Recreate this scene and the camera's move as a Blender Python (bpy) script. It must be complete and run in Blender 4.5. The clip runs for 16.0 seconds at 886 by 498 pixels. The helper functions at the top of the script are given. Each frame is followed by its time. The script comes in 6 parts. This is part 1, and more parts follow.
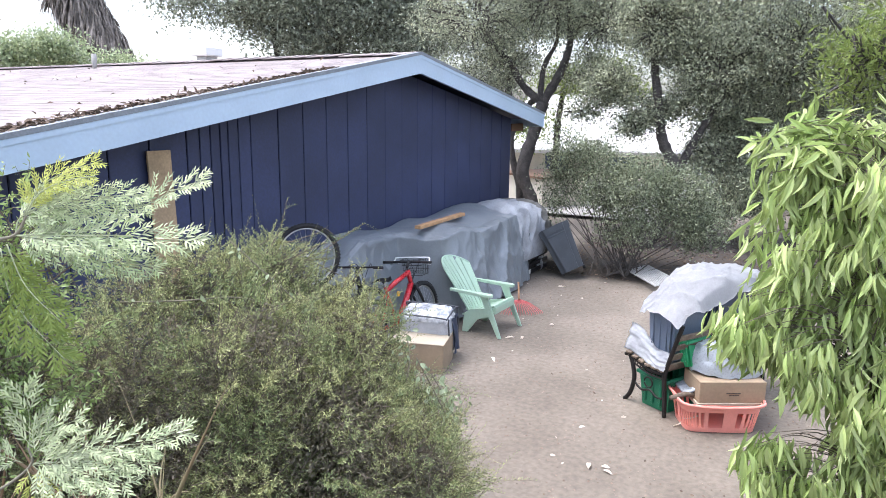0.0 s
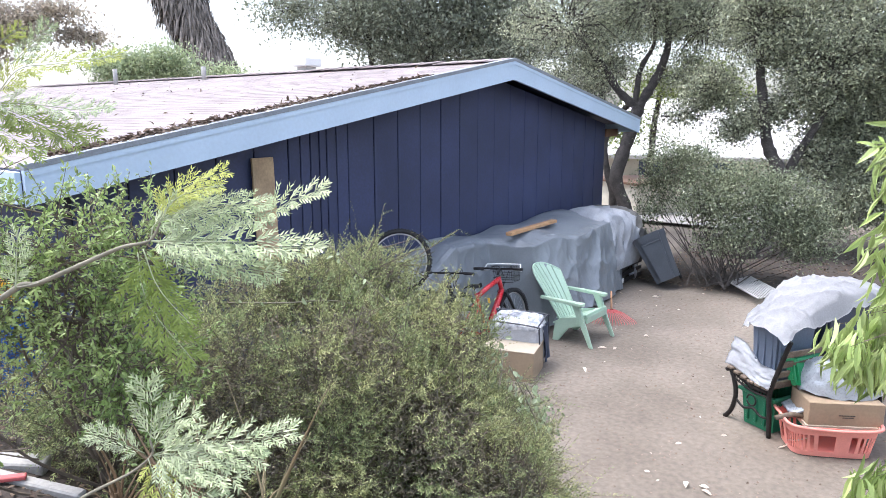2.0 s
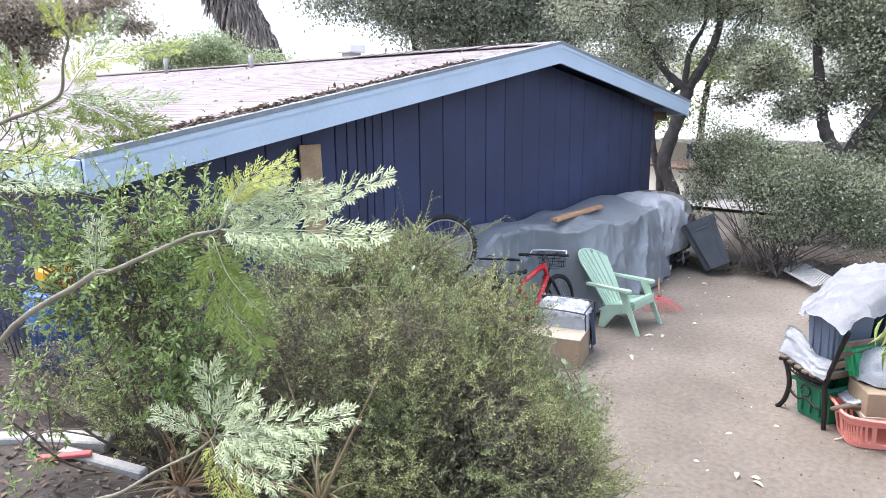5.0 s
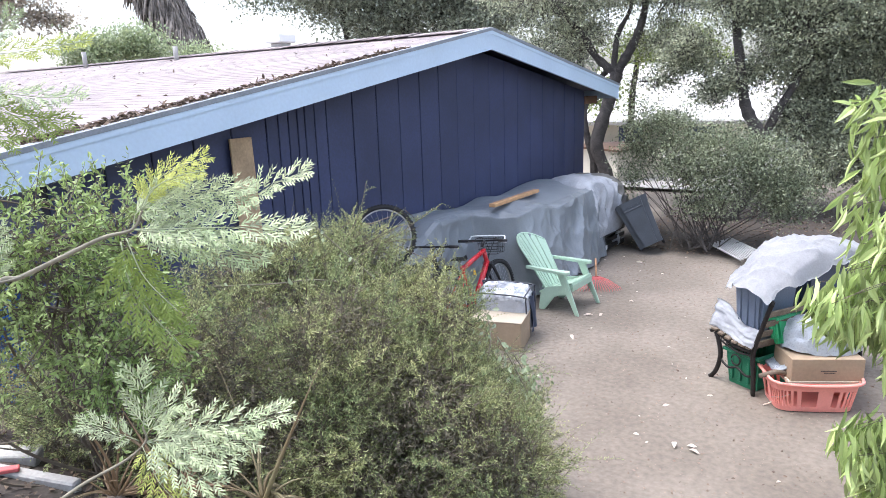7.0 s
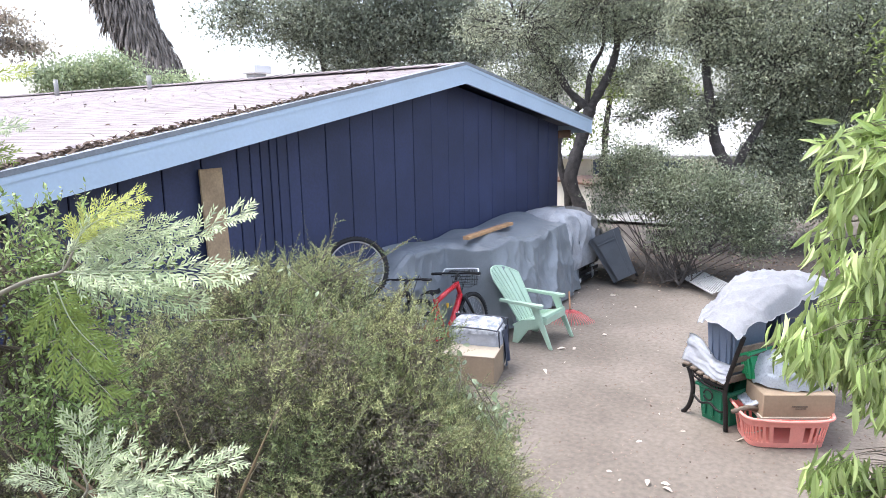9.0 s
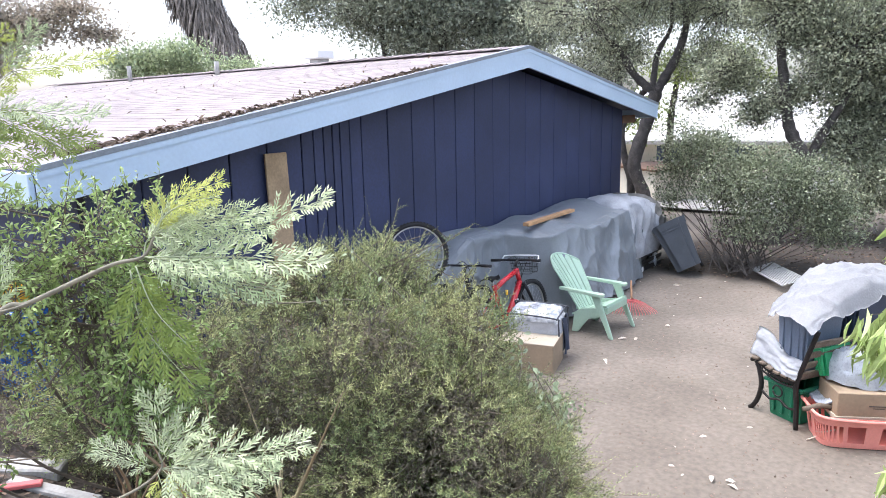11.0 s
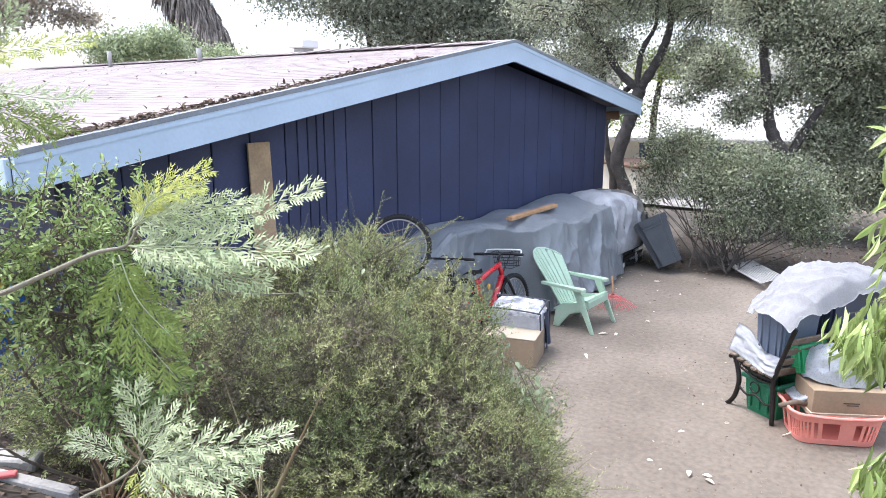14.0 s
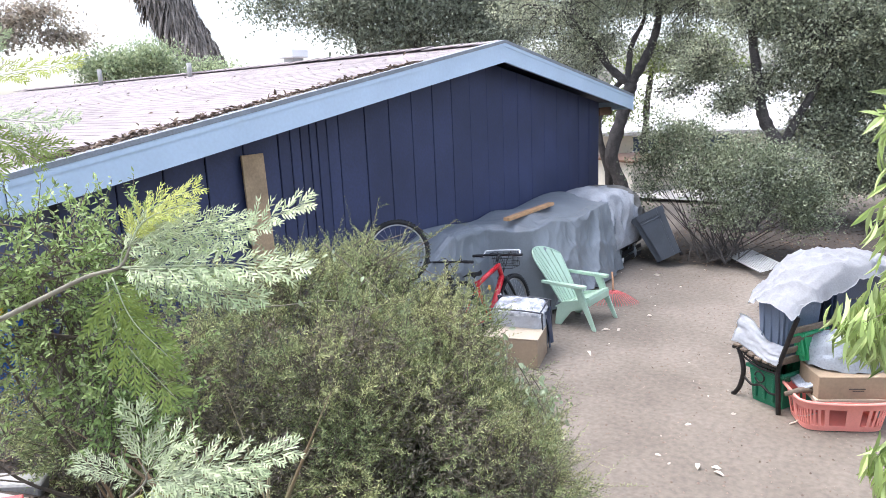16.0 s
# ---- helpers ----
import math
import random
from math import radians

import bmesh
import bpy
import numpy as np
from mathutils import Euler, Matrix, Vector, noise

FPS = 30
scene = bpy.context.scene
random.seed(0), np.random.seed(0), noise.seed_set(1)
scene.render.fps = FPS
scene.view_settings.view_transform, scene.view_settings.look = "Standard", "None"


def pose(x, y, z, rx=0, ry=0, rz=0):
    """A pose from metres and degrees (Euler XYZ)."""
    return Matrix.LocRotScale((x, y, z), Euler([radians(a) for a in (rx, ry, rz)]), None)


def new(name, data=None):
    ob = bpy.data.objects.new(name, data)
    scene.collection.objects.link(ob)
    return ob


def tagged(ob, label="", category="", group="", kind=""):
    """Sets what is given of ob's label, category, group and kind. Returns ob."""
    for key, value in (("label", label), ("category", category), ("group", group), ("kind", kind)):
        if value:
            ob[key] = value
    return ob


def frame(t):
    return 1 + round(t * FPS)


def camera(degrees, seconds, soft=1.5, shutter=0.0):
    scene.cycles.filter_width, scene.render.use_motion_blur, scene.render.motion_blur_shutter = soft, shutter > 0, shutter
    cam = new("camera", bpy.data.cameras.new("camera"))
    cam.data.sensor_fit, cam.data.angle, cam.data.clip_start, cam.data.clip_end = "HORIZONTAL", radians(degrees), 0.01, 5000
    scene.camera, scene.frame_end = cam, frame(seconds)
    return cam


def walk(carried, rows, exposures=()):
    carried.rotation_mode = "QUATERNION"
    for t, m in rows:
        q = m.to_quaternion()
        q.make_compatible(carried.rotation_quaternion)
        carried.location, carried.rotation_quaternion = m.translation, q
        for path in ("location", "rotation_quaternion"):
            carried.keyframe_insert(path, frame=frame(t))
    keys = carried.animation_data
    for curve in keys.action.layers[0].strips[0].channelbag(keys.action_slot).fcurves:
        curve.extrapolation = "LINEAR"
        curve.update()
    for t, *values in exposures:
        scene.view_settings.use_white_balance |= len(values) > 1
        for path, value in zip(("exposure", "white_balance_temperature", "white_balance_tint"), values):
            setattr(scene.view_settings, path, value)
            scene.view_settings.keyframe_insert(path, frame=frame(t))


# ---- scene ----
EXPOSURE, KELVIN, TINT = 1.56, 6100, 13
cam = camera(66.09, 16.0, soft=0.7)
# seconds, eye x y z, heading, pitch, lean to the right
ROWS = [
    (0, -0.0000, 0.0000, 2.8053, -60.178, -11.523, -0.640),
    (0.5, -0.0031, 0.0002, 2.8106, -59.172, -11.316, -0.093),
    (1, -0.0077, -0.0097, 2.8095, -58.814, -11.722, 0.157),
    (1.5, -0.0053, 0.0116, 2.8072, -56.638, -11.731, 0.188),
    (2, -0.0162, 0.0375, 2.8109, -52.659, -11.077, -0.040),
    (2.5, -0.0238, 0.0474, 2.8101, -50.769, -11.689, -0.358),
    (3, -0.0286, 0.0441, 2.8068, -50.244, -11.960, -0.528),
    (3.5, -0.0340, 0.0554, 2.8054, -49.279, -11.821, -0.500),
    (6, -0.0377, 0.0686, 2.8225, -49.761, -12.454, 1.376),
    (6.5, -0.0315, 0.0562, 2.8227, -50.814, -12.371, 1.868),
    (7, -0.0173, 0.0427, 2.8167, -54.001, -13.343, 1.946),
    (7.5, 0.0287, 0.0389, 2.8164, -57.388, -13.157, 1.971),
    (8, 0.0401, 0.0286, 2.8258, -57.574, -12.108, 1.626),
    (10.5, 0.0709, 0.0807, 2.8238, -53.350, -10.569, 0.262),
    (11, 0.0601, 0.0898, 2.8274, -51.192, -11.948, 1.251),
    (11.5, 0.0699, 0.1163, 2.8267, -52.455, -12.088, -0.066),
    (12, 0.0420, 0.1228, 2.8246, -48.406, -12.260, 0.523),
    (12.5, 0.0468, 0.1079, 2.8283, -50.762, -13.540, 2.067),
    (13, 0.0620, 0.1197, 2.8180, -52.638, -14.178, 0.425),
    (13.5, 0.0653, 0.1161, 2.8241, -53.061, -13.394, -0.170),
    (14, 0.0616, 0.1085, 2.8256, -52.748, -12.551, 0.047),
    (14.5, 0.0695, 0.1088, 2.8253, -53.337, -12.216, 0.389),
    (15, 0.0697, 0.1120, 2.8256, -52.818, -12.163, 1.249),
    (15.5, 0.0693, 0.1184, 2.8261, -52.153, -12.337, 1.718),
    (16, 0.0721, 0.1098, 2.8302, -52.843, -12.309, 2.607),
]
walk(cam, [(t, pose(x, y, z, 90 + pitch, 0, yaw) @ pose(0, 0, 0, 0, 0, -lean)) for t, x, y, z, yaw, pitch, lean in ROWS],
     exposures=((0.0, EXPOSURE, KELVIN, TINT), (16.0, EXPOSURE, KELVIN, TINT)))
# ---- sky and sun: bright haze with the sun behind thin cloud ----
world = bpy.data.worlds.new("sky")
scene.world = world
world.use_nodes = True
wn = world.node_tree.nodes
sky = wn.new("ShaderNodeTexSky")
sky.sky_type = "NISHITA"
sky.sun_disc = False
sky.sun_elevation, sky.sun_rotation = radians(68), radians(-20)
sky.dust_density, sky.air_density = 4.0, 1.0
pale = wn.new("ShaderNodeHueSaturation")
pale.inputs["Saturation"].default_value = 0.62
world.node_tree.links.new(sky.outputs["Color"], pale.inputs["Color"])
world.node_tree.links.new(pale.outputs["Color"], wn["Background"].inputs["Color"])
wn["Background"].inputs["Strength"].default_value = 0.19
sun = new("sun", bpy.data.lights.new("sun", "SUN"))
sun.data.energy, sun.data.angle, sun.data.color = 0.75, radians(40), (1.0, 0.98, 0.95)
sun.matrix_world = pose(0, 0, 30, -22, 0, 20)
# ---- building tools ----
rng = np.random.default_rng(7)


def mat(name, color, rough=0.8, metal=0.0, var=0.25, scale=3.0, fine=60.0, bump=0.2, other=None, spread=0.0, island=0.0, coat=0.0, dist=0.01):
    """Base colour with broad stains and fine grain, roughness that follows them and a fine relief."""
    m = bpy.data.materials.new(name)
    m.use_nodes = True
    nt = m.node_tree
    n, ln = nt.nodes, nt.links.new
    p = n["Principled BSDF"]
    p.inputs["Metallic"].default_value = metal
    p.inputs["Coat Weight"].default_value = coat
    geo = n.new("ShaderNodeNewGeometry")
    big, small = n.new("ShaderNodeTexNoise"), n.new("ShaderNodeTexNoise")
    for tex, s, d in ((big, scale, 6.0), (small, fine, 3.0)):
        tex.inputs["Scale"].default_value, tex.inputs["Detail"].default_value = s, d
        ln(geo.outputs["Position"], tex.inputs["Vector"])
    mix = n.new("ShaderNodeMix")
    mix.data_type = "RGBA"
    c = Vector(color)
    o = Vector(other) if other else c * (1 - var)
    mix.inputs["A"].default_value = (*c, 1)
    mix.inputs["B"].default_value = (*o, 1)
    ramp = n.new("ShaderNodeMapRange")
    ramp.inputs["From Min"].default_value, ramp.inputs["From Max"].default_value = 0.35, 0.65
    ln(big.outputs["Fac"], ramp.inputs["Value"])
    ln(ramp.outputs["Result"], mix.inputs["Factor"])
    hsv = n.new("ShaderNodeHueSaturation")
    val = n.new("ShaderNodeMapRange")
    val.inputs["From Min"].default_value, val.inputs["From Max"].default_value = 0.3, 0.7
    val.inputs["To Min"].default_value, val.inputs["To Max"].default_value = 1 - var * 0.6, 1 + var * 0.6
    ln(small.outputs["Fac"], val.inputs["Value"])
    last = val.outputs["Result"]
    if spread or island:
        src = n.new("ShaderNodeObjectInfo").outputs["Random"] if spread else geo.outputs["Random Per Island"]
        amount = spread or island
        r = n.new("ShaderNodeMapRange")
        r.inputs["To Min"].default_value, r.inputs["To Max"].default_value = 1 - amount, 1 + amount
        ln(src, r.inputs["Value"])
        mul = n.new("ShaderNodeMath")
        mul.operation = "MULTIPLY"
        ln(r.outputs["Result"], mul.inputs[0])
        ln(last, mul.inputs[1])
        last = mul.outputs["Value"]
    ln(last, hsv.inputs["Value"])
    ln(mix.outputs["Result"], hsv.inputs["Color"])
    ln(hsv.outputs["Color"], p.inputs["Base Color"])
    rr = n.new("ShaderNodeMapRange")
    rr.inputs["To Min"].default_value, rr.inputs["To Max"].default_value = max(rough - 0.12, 0.03), min(rough + 0.12, 1)
    ln(small.outputs["Fac"], rr.inputs["Value"])
    ln(rr.outputs["Result"], p.inputs["Roughness"])
    if bump:
        b = n.new("ShaderNodeBump")
        b.inputs["Strength"].default_value, b.inputs["Distance"].default_value = bump, dist
        ln(small.outputs["Fac"], b.inputs["Height"])
        ln(b.outputs["Normal"], p.inputs["Normal"])
    return m


def leafmat(name, color, other, rough=0.5, island=0.45, through_light=0.35):
    """A leaf: two hues that change from leaf to leaf, with light coming through."""
    m = bpy.data.materials.new(name)
    m.use_nodes = True
    nt = m.node_tree
    n, ln = nt.nodes, nt.links.new
    p = n["Principled BSDF"]
    p.inputs["Roughness"].default_value = rough
    p.inputs["Specular IOR Level"].default_value = 0.4
    geo = n.new("ShaderNodeNewGeometry")
    tex = n.new("ShaderNodeTexNoise")
    tex.inputs["Scale"].default_value = 2.2
    ln(geo.outputs["Position"], tex.inputs["Vector"])
    add = n.new("ShaderNodeMath")
    add.operation = "MULTIPLY_ADD"
    ln(geo.outputs["Random Per Island"], add.inputs[0])
    add.inputs[1].default_value = 0.7
    sub = n.new("ShaderNodeMapRange")
    sub.inputs["From Min"].default_value, sub.inputs["From Max"].default_value = 0.35, 0.65
    sub.inputs["To Min"].default_value, sub.inputs["To Max"].default_value = -0.2, 0.5
    ln(tex.outputs["Fac"], sub.inputs["Value"])
    ln(sub.outputs["Result"], add.inputs[2])
    mix = n.new("ShaderNodeMix")
    mix.data_type = "RGBA"
    mix.inputs["A"].default_value, mix.inputs["B"].default_value = (*color, 1), (*other, 1)
    ln(add.outputs["Value"], mix.inputs["Factor"])
    hsv = n.new("ShaderNodeHueSaturation")
    r = n.new("ShaderNodeMapRange")
    r.inputs["To Min"].default_value, r.inputs["To Max"].default_value = 1 - island, 1 + island
    wn2 = n.new("ShaderNodeTexWhiteNoise")
    wn2.noise_dimensions = "1D"
    ln(geo.outputs["Random Per Island"], wn2.inputs["W"])
    ln(wn2.outputs["Value"], r.inputs["Value"])
    ln(r.outputs["Result"], hsv.inputs["Value"])
    ln(mix.outputs["Result"], hsv.inputs["Color"])
    ln(hsv.outputs["Color"], p.inputs["Base Color"])
    tr = n.new("ShaderNodeBsdfTranslucent")
    ln(hsv.outputs["Color"], tr.inputs["Color"])
    ms = n.new("ShaderNodeMixShader")
    ms.inputs["Fac"].default_value = through_light
    ln(p.outputs["BSDF"], ms.inputs[1])
    ln(tr.outputs["BSDF"], ms.inputs[2])
    ln(ms.outputs["Shader"], n["Material Output"].inputs["Surface"])
    return m


def thing(name, label, category, m=None, group="", kind=""):
    ob = new(name)
    ob.empty_display_size = 0.1
    if m:
        ob.matrix_world = m
    return tagged(ob, label, category, group, kind)


def mesh_object(name, me, material, parent=None, label=""):
    ob = new(name, me)
    if not me.materials:
        me.materials.append(material)
    if parent:
        ob.parent = parent
    if label:
        tagged(ob, label)
    return ob


def part(name, bm, material, parent=None, label="", smooth=False):
    me = bpy.data.meshes.new(name)
    bm.to_mesh(me)
    bm.free()
    if smooth:
        me.shade_smooth()
    return mesh_object(name, me, material, parent, label)


def from_arrays(name, verts, faces, material, parent=None, label="", smooth=False):
    me = bpy.data.meshes.new(name)
    me.from_pydata([tuple(v) for v in np.asarray(verts).tolist()], [], [tuple(f) for f in faces])
    if smooth:
        me.shade_smooth()
    return mesh_object(name, me, material, parent, label)


def box(x0, y0, z0, x1, y1, z1, bevel=0.006, m=None, bm=None, segments=1):
    """A box with softened edges; m turns it, bm collects it."""
    b = bmesh.new()
    r = bmesh.ops.create_cube(b, size=1)
    bmesh.ops.transform(b, verts=b.verts, matrix=Matrix.Translation(((x0 + x1) / 2, (y0 + y1) / 2, (z0 + z1) / 2)) @ Matrix.Diagonal((x1 - x0, y1 - y0, z1 - z0, 1)))
    if bevel:
        bmesh.ops.bevel(b, geom=b.edges[:], offset=min(bevel, 0.45 * min(x1 - x0, y1 - y0, z1 - z0)), segments=segments, affect="EDGES")
    if m:
        bmesh.ops.transform(b, verts=b.verts, matrix=m)
    if bm is None:
        return b
    me = bpy.data.meshes.new("tmp")
    b.to_mesh(me)
    b.free()
    bm.from_mesh(me)
    bpy.data.meshes.remove(me)
    return bm


def tube_arrays(points, radii, sides=8, closed=False):
    """Vertices and faces of a round bar along points."""
    pts = np.asarray(points, float)
    k = len(pts)
    radii = np.full(k, radii) if np.isscalar(radii) else np.asarray(radii, float)
    tan = np.gradient(pts, axis=0) if not closed else np.roll(pts, -1, 0) - np.roll(pts, 1, 0)
    tan /= np.linalg.norm(tan, axis=1, keepdims=True) + 1e-9
    up = np.array([0.0, 0, 1]) if abs(tan[0][2]) < 0.9 else np.array([1.0, 0, 0])
    verts, faces = [], []
    a = np.linspace(0, 2 * np.pi, sides, endpoint=False)
    side = np.cross(tan[0], up)
    for i in range(k):
        side = side - tan[i] * (side @ tan[i])
        side /= np.linalg.norm(side) + 1e-9
        other = np.cross(tan[i], side)
        verts.append(pts[i] + radii[i] * (np.cos(a)[:, None] * side + np.sin(a)[:, None] * other))
    verts = np.concatenate(verts)
    for i in range(k if closed else k - 1):
        j = (i + 1) % k
        for s in range(sides):
            t = (s + 1) % sides
            faces.append((i * sides + s, i * sides + t, j * sides + t, j * sides + s))
    if not closed:
        faces.append(tuple(range(sides))[::-1])
        faces.append(tuple((k - 1) * sides + s for s in range(sides)))
    return verts, faces


class Heap:
    """Gathers pieces that become one mesh."""

    def __init__(self):
        self.v, self.f, self.n = [], [], 0

    def add(self, verts, faces):
        self.v.append(np.asarray(verts, float))
        self.f.extend([tuple(i + self.n for i in q) for q in faces])
        self.n += len(verts)
        return self

    def tube(self, points, radii, sides=8, closed=False):
        return self.add(*tube_arrays(points, radii, sides, closed))

    def make(self, name, material, parent=None, label="", smooth=False):
        return from_arrays(name, np.concatenate(self.v), self.f, material, parent, label, smooth)


def tube(name, points, radii, material, parent=None, label="", sides=8, closed=False):
    return Heap().tube(points, radii, sides, closed).make(name, material, parent, label, True)


def spline(points, steps=6):
    """A smooth line through points."""
    p = np.asarray(points, float)
    p = np.concatenate([[2 * p[0] - p[1]], p, [2 * p[-1] - p[-2]]])
    out = []
    for i in range(1, len(p) - 2):
        for t in np.linspace(0, 1, steps, endpoint=False):
            a, b, c, d = p[i - 1], p[i], p[i + 1], p[i + 2]
            out.append(0.5 * (2 * b + (c - a) * t + (2 * a - 5 * b + 4 * c - d) * t * t + (3 * b - a - 3 * c + d) * t ** 3))
    out.append(p[-2])
    return np.array(out)


def unit(v):
    v = np.asarray(v, float)
    return v / (np.linalg.norm(v, axis=-1, keepdims=True) + 1e-9)


def leaves(pos, along, normal, length, width, fold=0.0, curl=0.0, rich=False):
    """Vertices and faces of many leaves: diamonds, or with rich a folded and curled blade."""
    pos, along = np.asarray(pos, float), unit(along)
    side = unit(np.cross(along, normal))
    nrm = np.cross(side, along)
    k = len(pos)
    length, width = np.broadcast_to(length, k)[:, None], np.broadcast_to(width, k)[:, None]
    if not rich:
        v = np.stack([pos, pos + along * length * 0.5 + side * width / 2 + nrm * length * 0.06, pos + along * length,
                      pos + along * length * 0.5 - side * width / 2 + nrm * length * 0.06], 1).reshape(-1, 3)
        i = np.arange(k) * 4
        return v, np.stack([i, i + 1, i + 2, i + 3], 1).tolist()
    at = [(0.0, 0.05), (0.25, 0.8), (0.5, 1.0), (0.75, 0.65), (1.0, 0.02)]
    rows = []
    for u, w in at:
        mid = pos + along * length * u - nrm * length * curl * u * u
        for s in (-1, 0, 1):
            rows.append(mid + s * side * width / 2 * w * math.cos(fold) + abs(s) * nrm * width / 2 * w * math.sin(fold))
    v = np.stack(rows, 1).reshape(-1, 3)
    faces = []
    base = np.arange(k) * 15
    for r in range(4):
        for s in range(2):
            q = r * 3 + s
            faces.append(np.stack([base + q, base + q + 1, base + q + 4, base + q + 3], 1))
    return v, np.concatenate(faces).tolist()


def sheet(nx, ny, fn):
    """A grid surface: fn(u, v) gives the place for u, v from 0 to 1."""
    bm = bmesh.new()
    g = [[bm.verts.new(fn(i / nx, j / ny)) for j in range(ny + 1)] for i in range(nx + 1)]
    for i in range(nx):
        for j in range(ny):
            bm.faces.new((g[i][j], g[i + 1][j], g[i + 1][j + 1], g[i][j + 1]))
    return bm


def lathe(profile, steps=24, m=None):
    """A turned body from (radius, height) pairs."""
    h = Heap()
    a = np.linspace(0, 2 * np.pi, steps, endpoint=False)
    v = np.concatenate([np.stack([r * np.cos(a), r * np.sin(a), np.full(steps, z)], 1) for r, z in profile])
    f = [(i * steps + s, i * steps + (s + 1) % steps, (i + 1) * steps + (s + 1) % steps, (i + 1) * steps + s) for i in range(len(profile) - 1) for s in range(steps)]
    if m:
        v = v @ np.array(m.to_3x3()).T + np.array(m.translation)
    return h.add(v, f)


def rumple(p, scale, amount, seed=0.0):
    return amount * noise.fractal(Vector(p) * scale + Vector((seed, seed * 1.7, 0)), 1.0, 2.0, 4)
# ---- materials ----
M_DIRT = mat("packed_sandy_dirt", (0.205, 0.176, 0.143), 0.95, var=0.30, scale=1.1, fine=19, bump=0.42, other=(0.148, 0.125, 0.100), dist=0.03)
M_NAVY = mat("navy_wall_paint", (0.038, 0.049, 0.112), 0.62, var=0.25, scale=1.6, fine=40, bump=0.12, spread=0.12)
M_GROOVE = mat("shadowed_joint", (0.012, 0.014, 0.03), 0.8, var=0.2, bump=0.0)
M_FASCIA = mat("pale_blue_paint", (0.52, 0.64, 0.76), 0.5, var=0.07, scale=2.0, fine=30, bump=0.08)
M_DRIP = mat("grey_blue_metal_edge", (0.26, 0.285, 0.31), 0.45, var=0.2, scale=8, fine=60, bump=0.1)
M_SHINGLE = mat("pink_grey_shingle", (0.30, 0.26, 0.255), 0.92, var=0.22, scale=1.3, fine=160, bump=0.4, spread=0.13)
M_SHINGLES = mat("pink_grey_shingles", (0.30, 0.26, 0.255), 0.92, var=0.22, scale=1.3, fine=160, bump=0.4, island=0.13)
M_EAVE = mat("brown_soffit_wood", (0.16, 0.085, 0.05), 0.8, var=0.3, scale=6)
M_TAN = mat("tan_plywood", (0.45, 0.32, 0.19), 0.75, var=0.25, scale=5, fine=45)
M_BEAM = mat("orange_lumber", (0.58, 0.34, 0.17), 0.7, var=0.25, scale=7, fine=50)
M_TARP = mat("grey_tarp", (0.215, 0.237, 0.256), 0.40, var=0.16, scale=2.4, fine=70, bump=0.15, coat=0.1)
M_TARP2 = mat("silver_tarp", (0.40, 0.415, 0.44), 0.42, var=0.28, scale=5, fine=70, bump=0.2)
M_TARP3 = mat("dark_drab_tarp", (0.17, 0.165, 0.15), 0.65, var=0.35, scale=9, fine=90, bump=0.3)
M_MINT = mat("mint_green_plastic", (0.42, 0.57, 0.44), 0.42, var=0.10, scale=4, fine=50, bump=0.04)
M_RED = mat("red_bike_paint", (0.55, 0.02, 0.03), 0.28, var=0.1, coat=0.5, bump=0.0)
M_BLACK = mat("black_rubber", (0.018, 0.018, 0.02), 0.75, var=0.3, fine=120, bump=0.3)
M_BLACKMETAL = mat("black_metal", (0.02, 0.02, 0.022), 0.4, metal=0.3, var=0.2)
M_STEEL = mat("dull_steel", (0.55, 0.55, 0.56), 0.35, metal=0.9, var=0.2)
M_WHITEPAINT = mat("white_plastic_paint", (0.75, 0.76, 0.78), 0.4, var=0.08)
M_CARD = mat("brown_cardboard", (0.36, 0.27, 0.18), 0.85, var=0.13, scale=4, fine=40, bump=0.1)
M_CARDTOP = mat("paler_cardboard", (0.5, 0.43, 0.33), 0.85, var=0.1, scale=4)
M_QUILT = mat("grey_quilted_cloth", (0.46, 0.48, 0.52), 0.6, var=0.15, scale=12, fine=90)
M_CLEAR = mat("milky_plastic_sheet", (0.66, 0.68, 0.71), 0.16, var=0.22, scale=13, fine=40, coat=0.4, other=(0.25, 0.27, 0.30))
M_PIPING = mat("dark_piping", (0.06, 0.065, 0.08), 0.5)
M_RAKE = mat("red_rake_plastic", (0.58, 0.13, 0.13), 0.5, var=0.15)
M_HANDLE = mat("worn_wood_handle", (0.40, 0.22, 0.12), 0.7, var=0.25, scale=10)
M_BIN = mat("charcoal_bin_plastic", (0.062, 0.072, 0.086), 0.55, var=0.18, scale=4, fine=60, bump=0.08)
M_GREEN = mat("green_tote_plastic", (0.02, 0.19, 0.10), 0.4, var=0.12)
M_BLUEGREY = mat("blue_grey_tote_plastic", (0.16, 0.20, 0.27), 0.45, var=0.1)
M_DARKBLUE = mat("dark_blue_plastic", (0.05, 0.07, 0.12), 0.4, var=0.1)
M_PAD = mat("white_printed_bedding", (0.78, 0.80, 0.83), 0.6, var=0.1, scale=7, fine=40, other=(0.60, 0.62, 0.66))
M_RIB = mat("pale_green_rib", (0.36, 0.40, 0.24), 0.6, var=0.15)
M_CLOTH = mat("white_cloth", (0.50, 0.51, 0.53), 0.85, var=0.12, scale=5, fine=70, bump=0.2)
M_BAG = mat("white_plastic_bag", (0.42, 0.455, 0.50), 0.3, var=0.15, scale=9, coat=0.2)
M_CORAL = mat("coral_plastic", (0.82, 0.31, 0.26), 0.42, var=0.06)
M_IRON = mat("black_cast_iron", (0.028, 0.025, 0.024), 0.55, metal=0.4, var=0.4, scale=20)
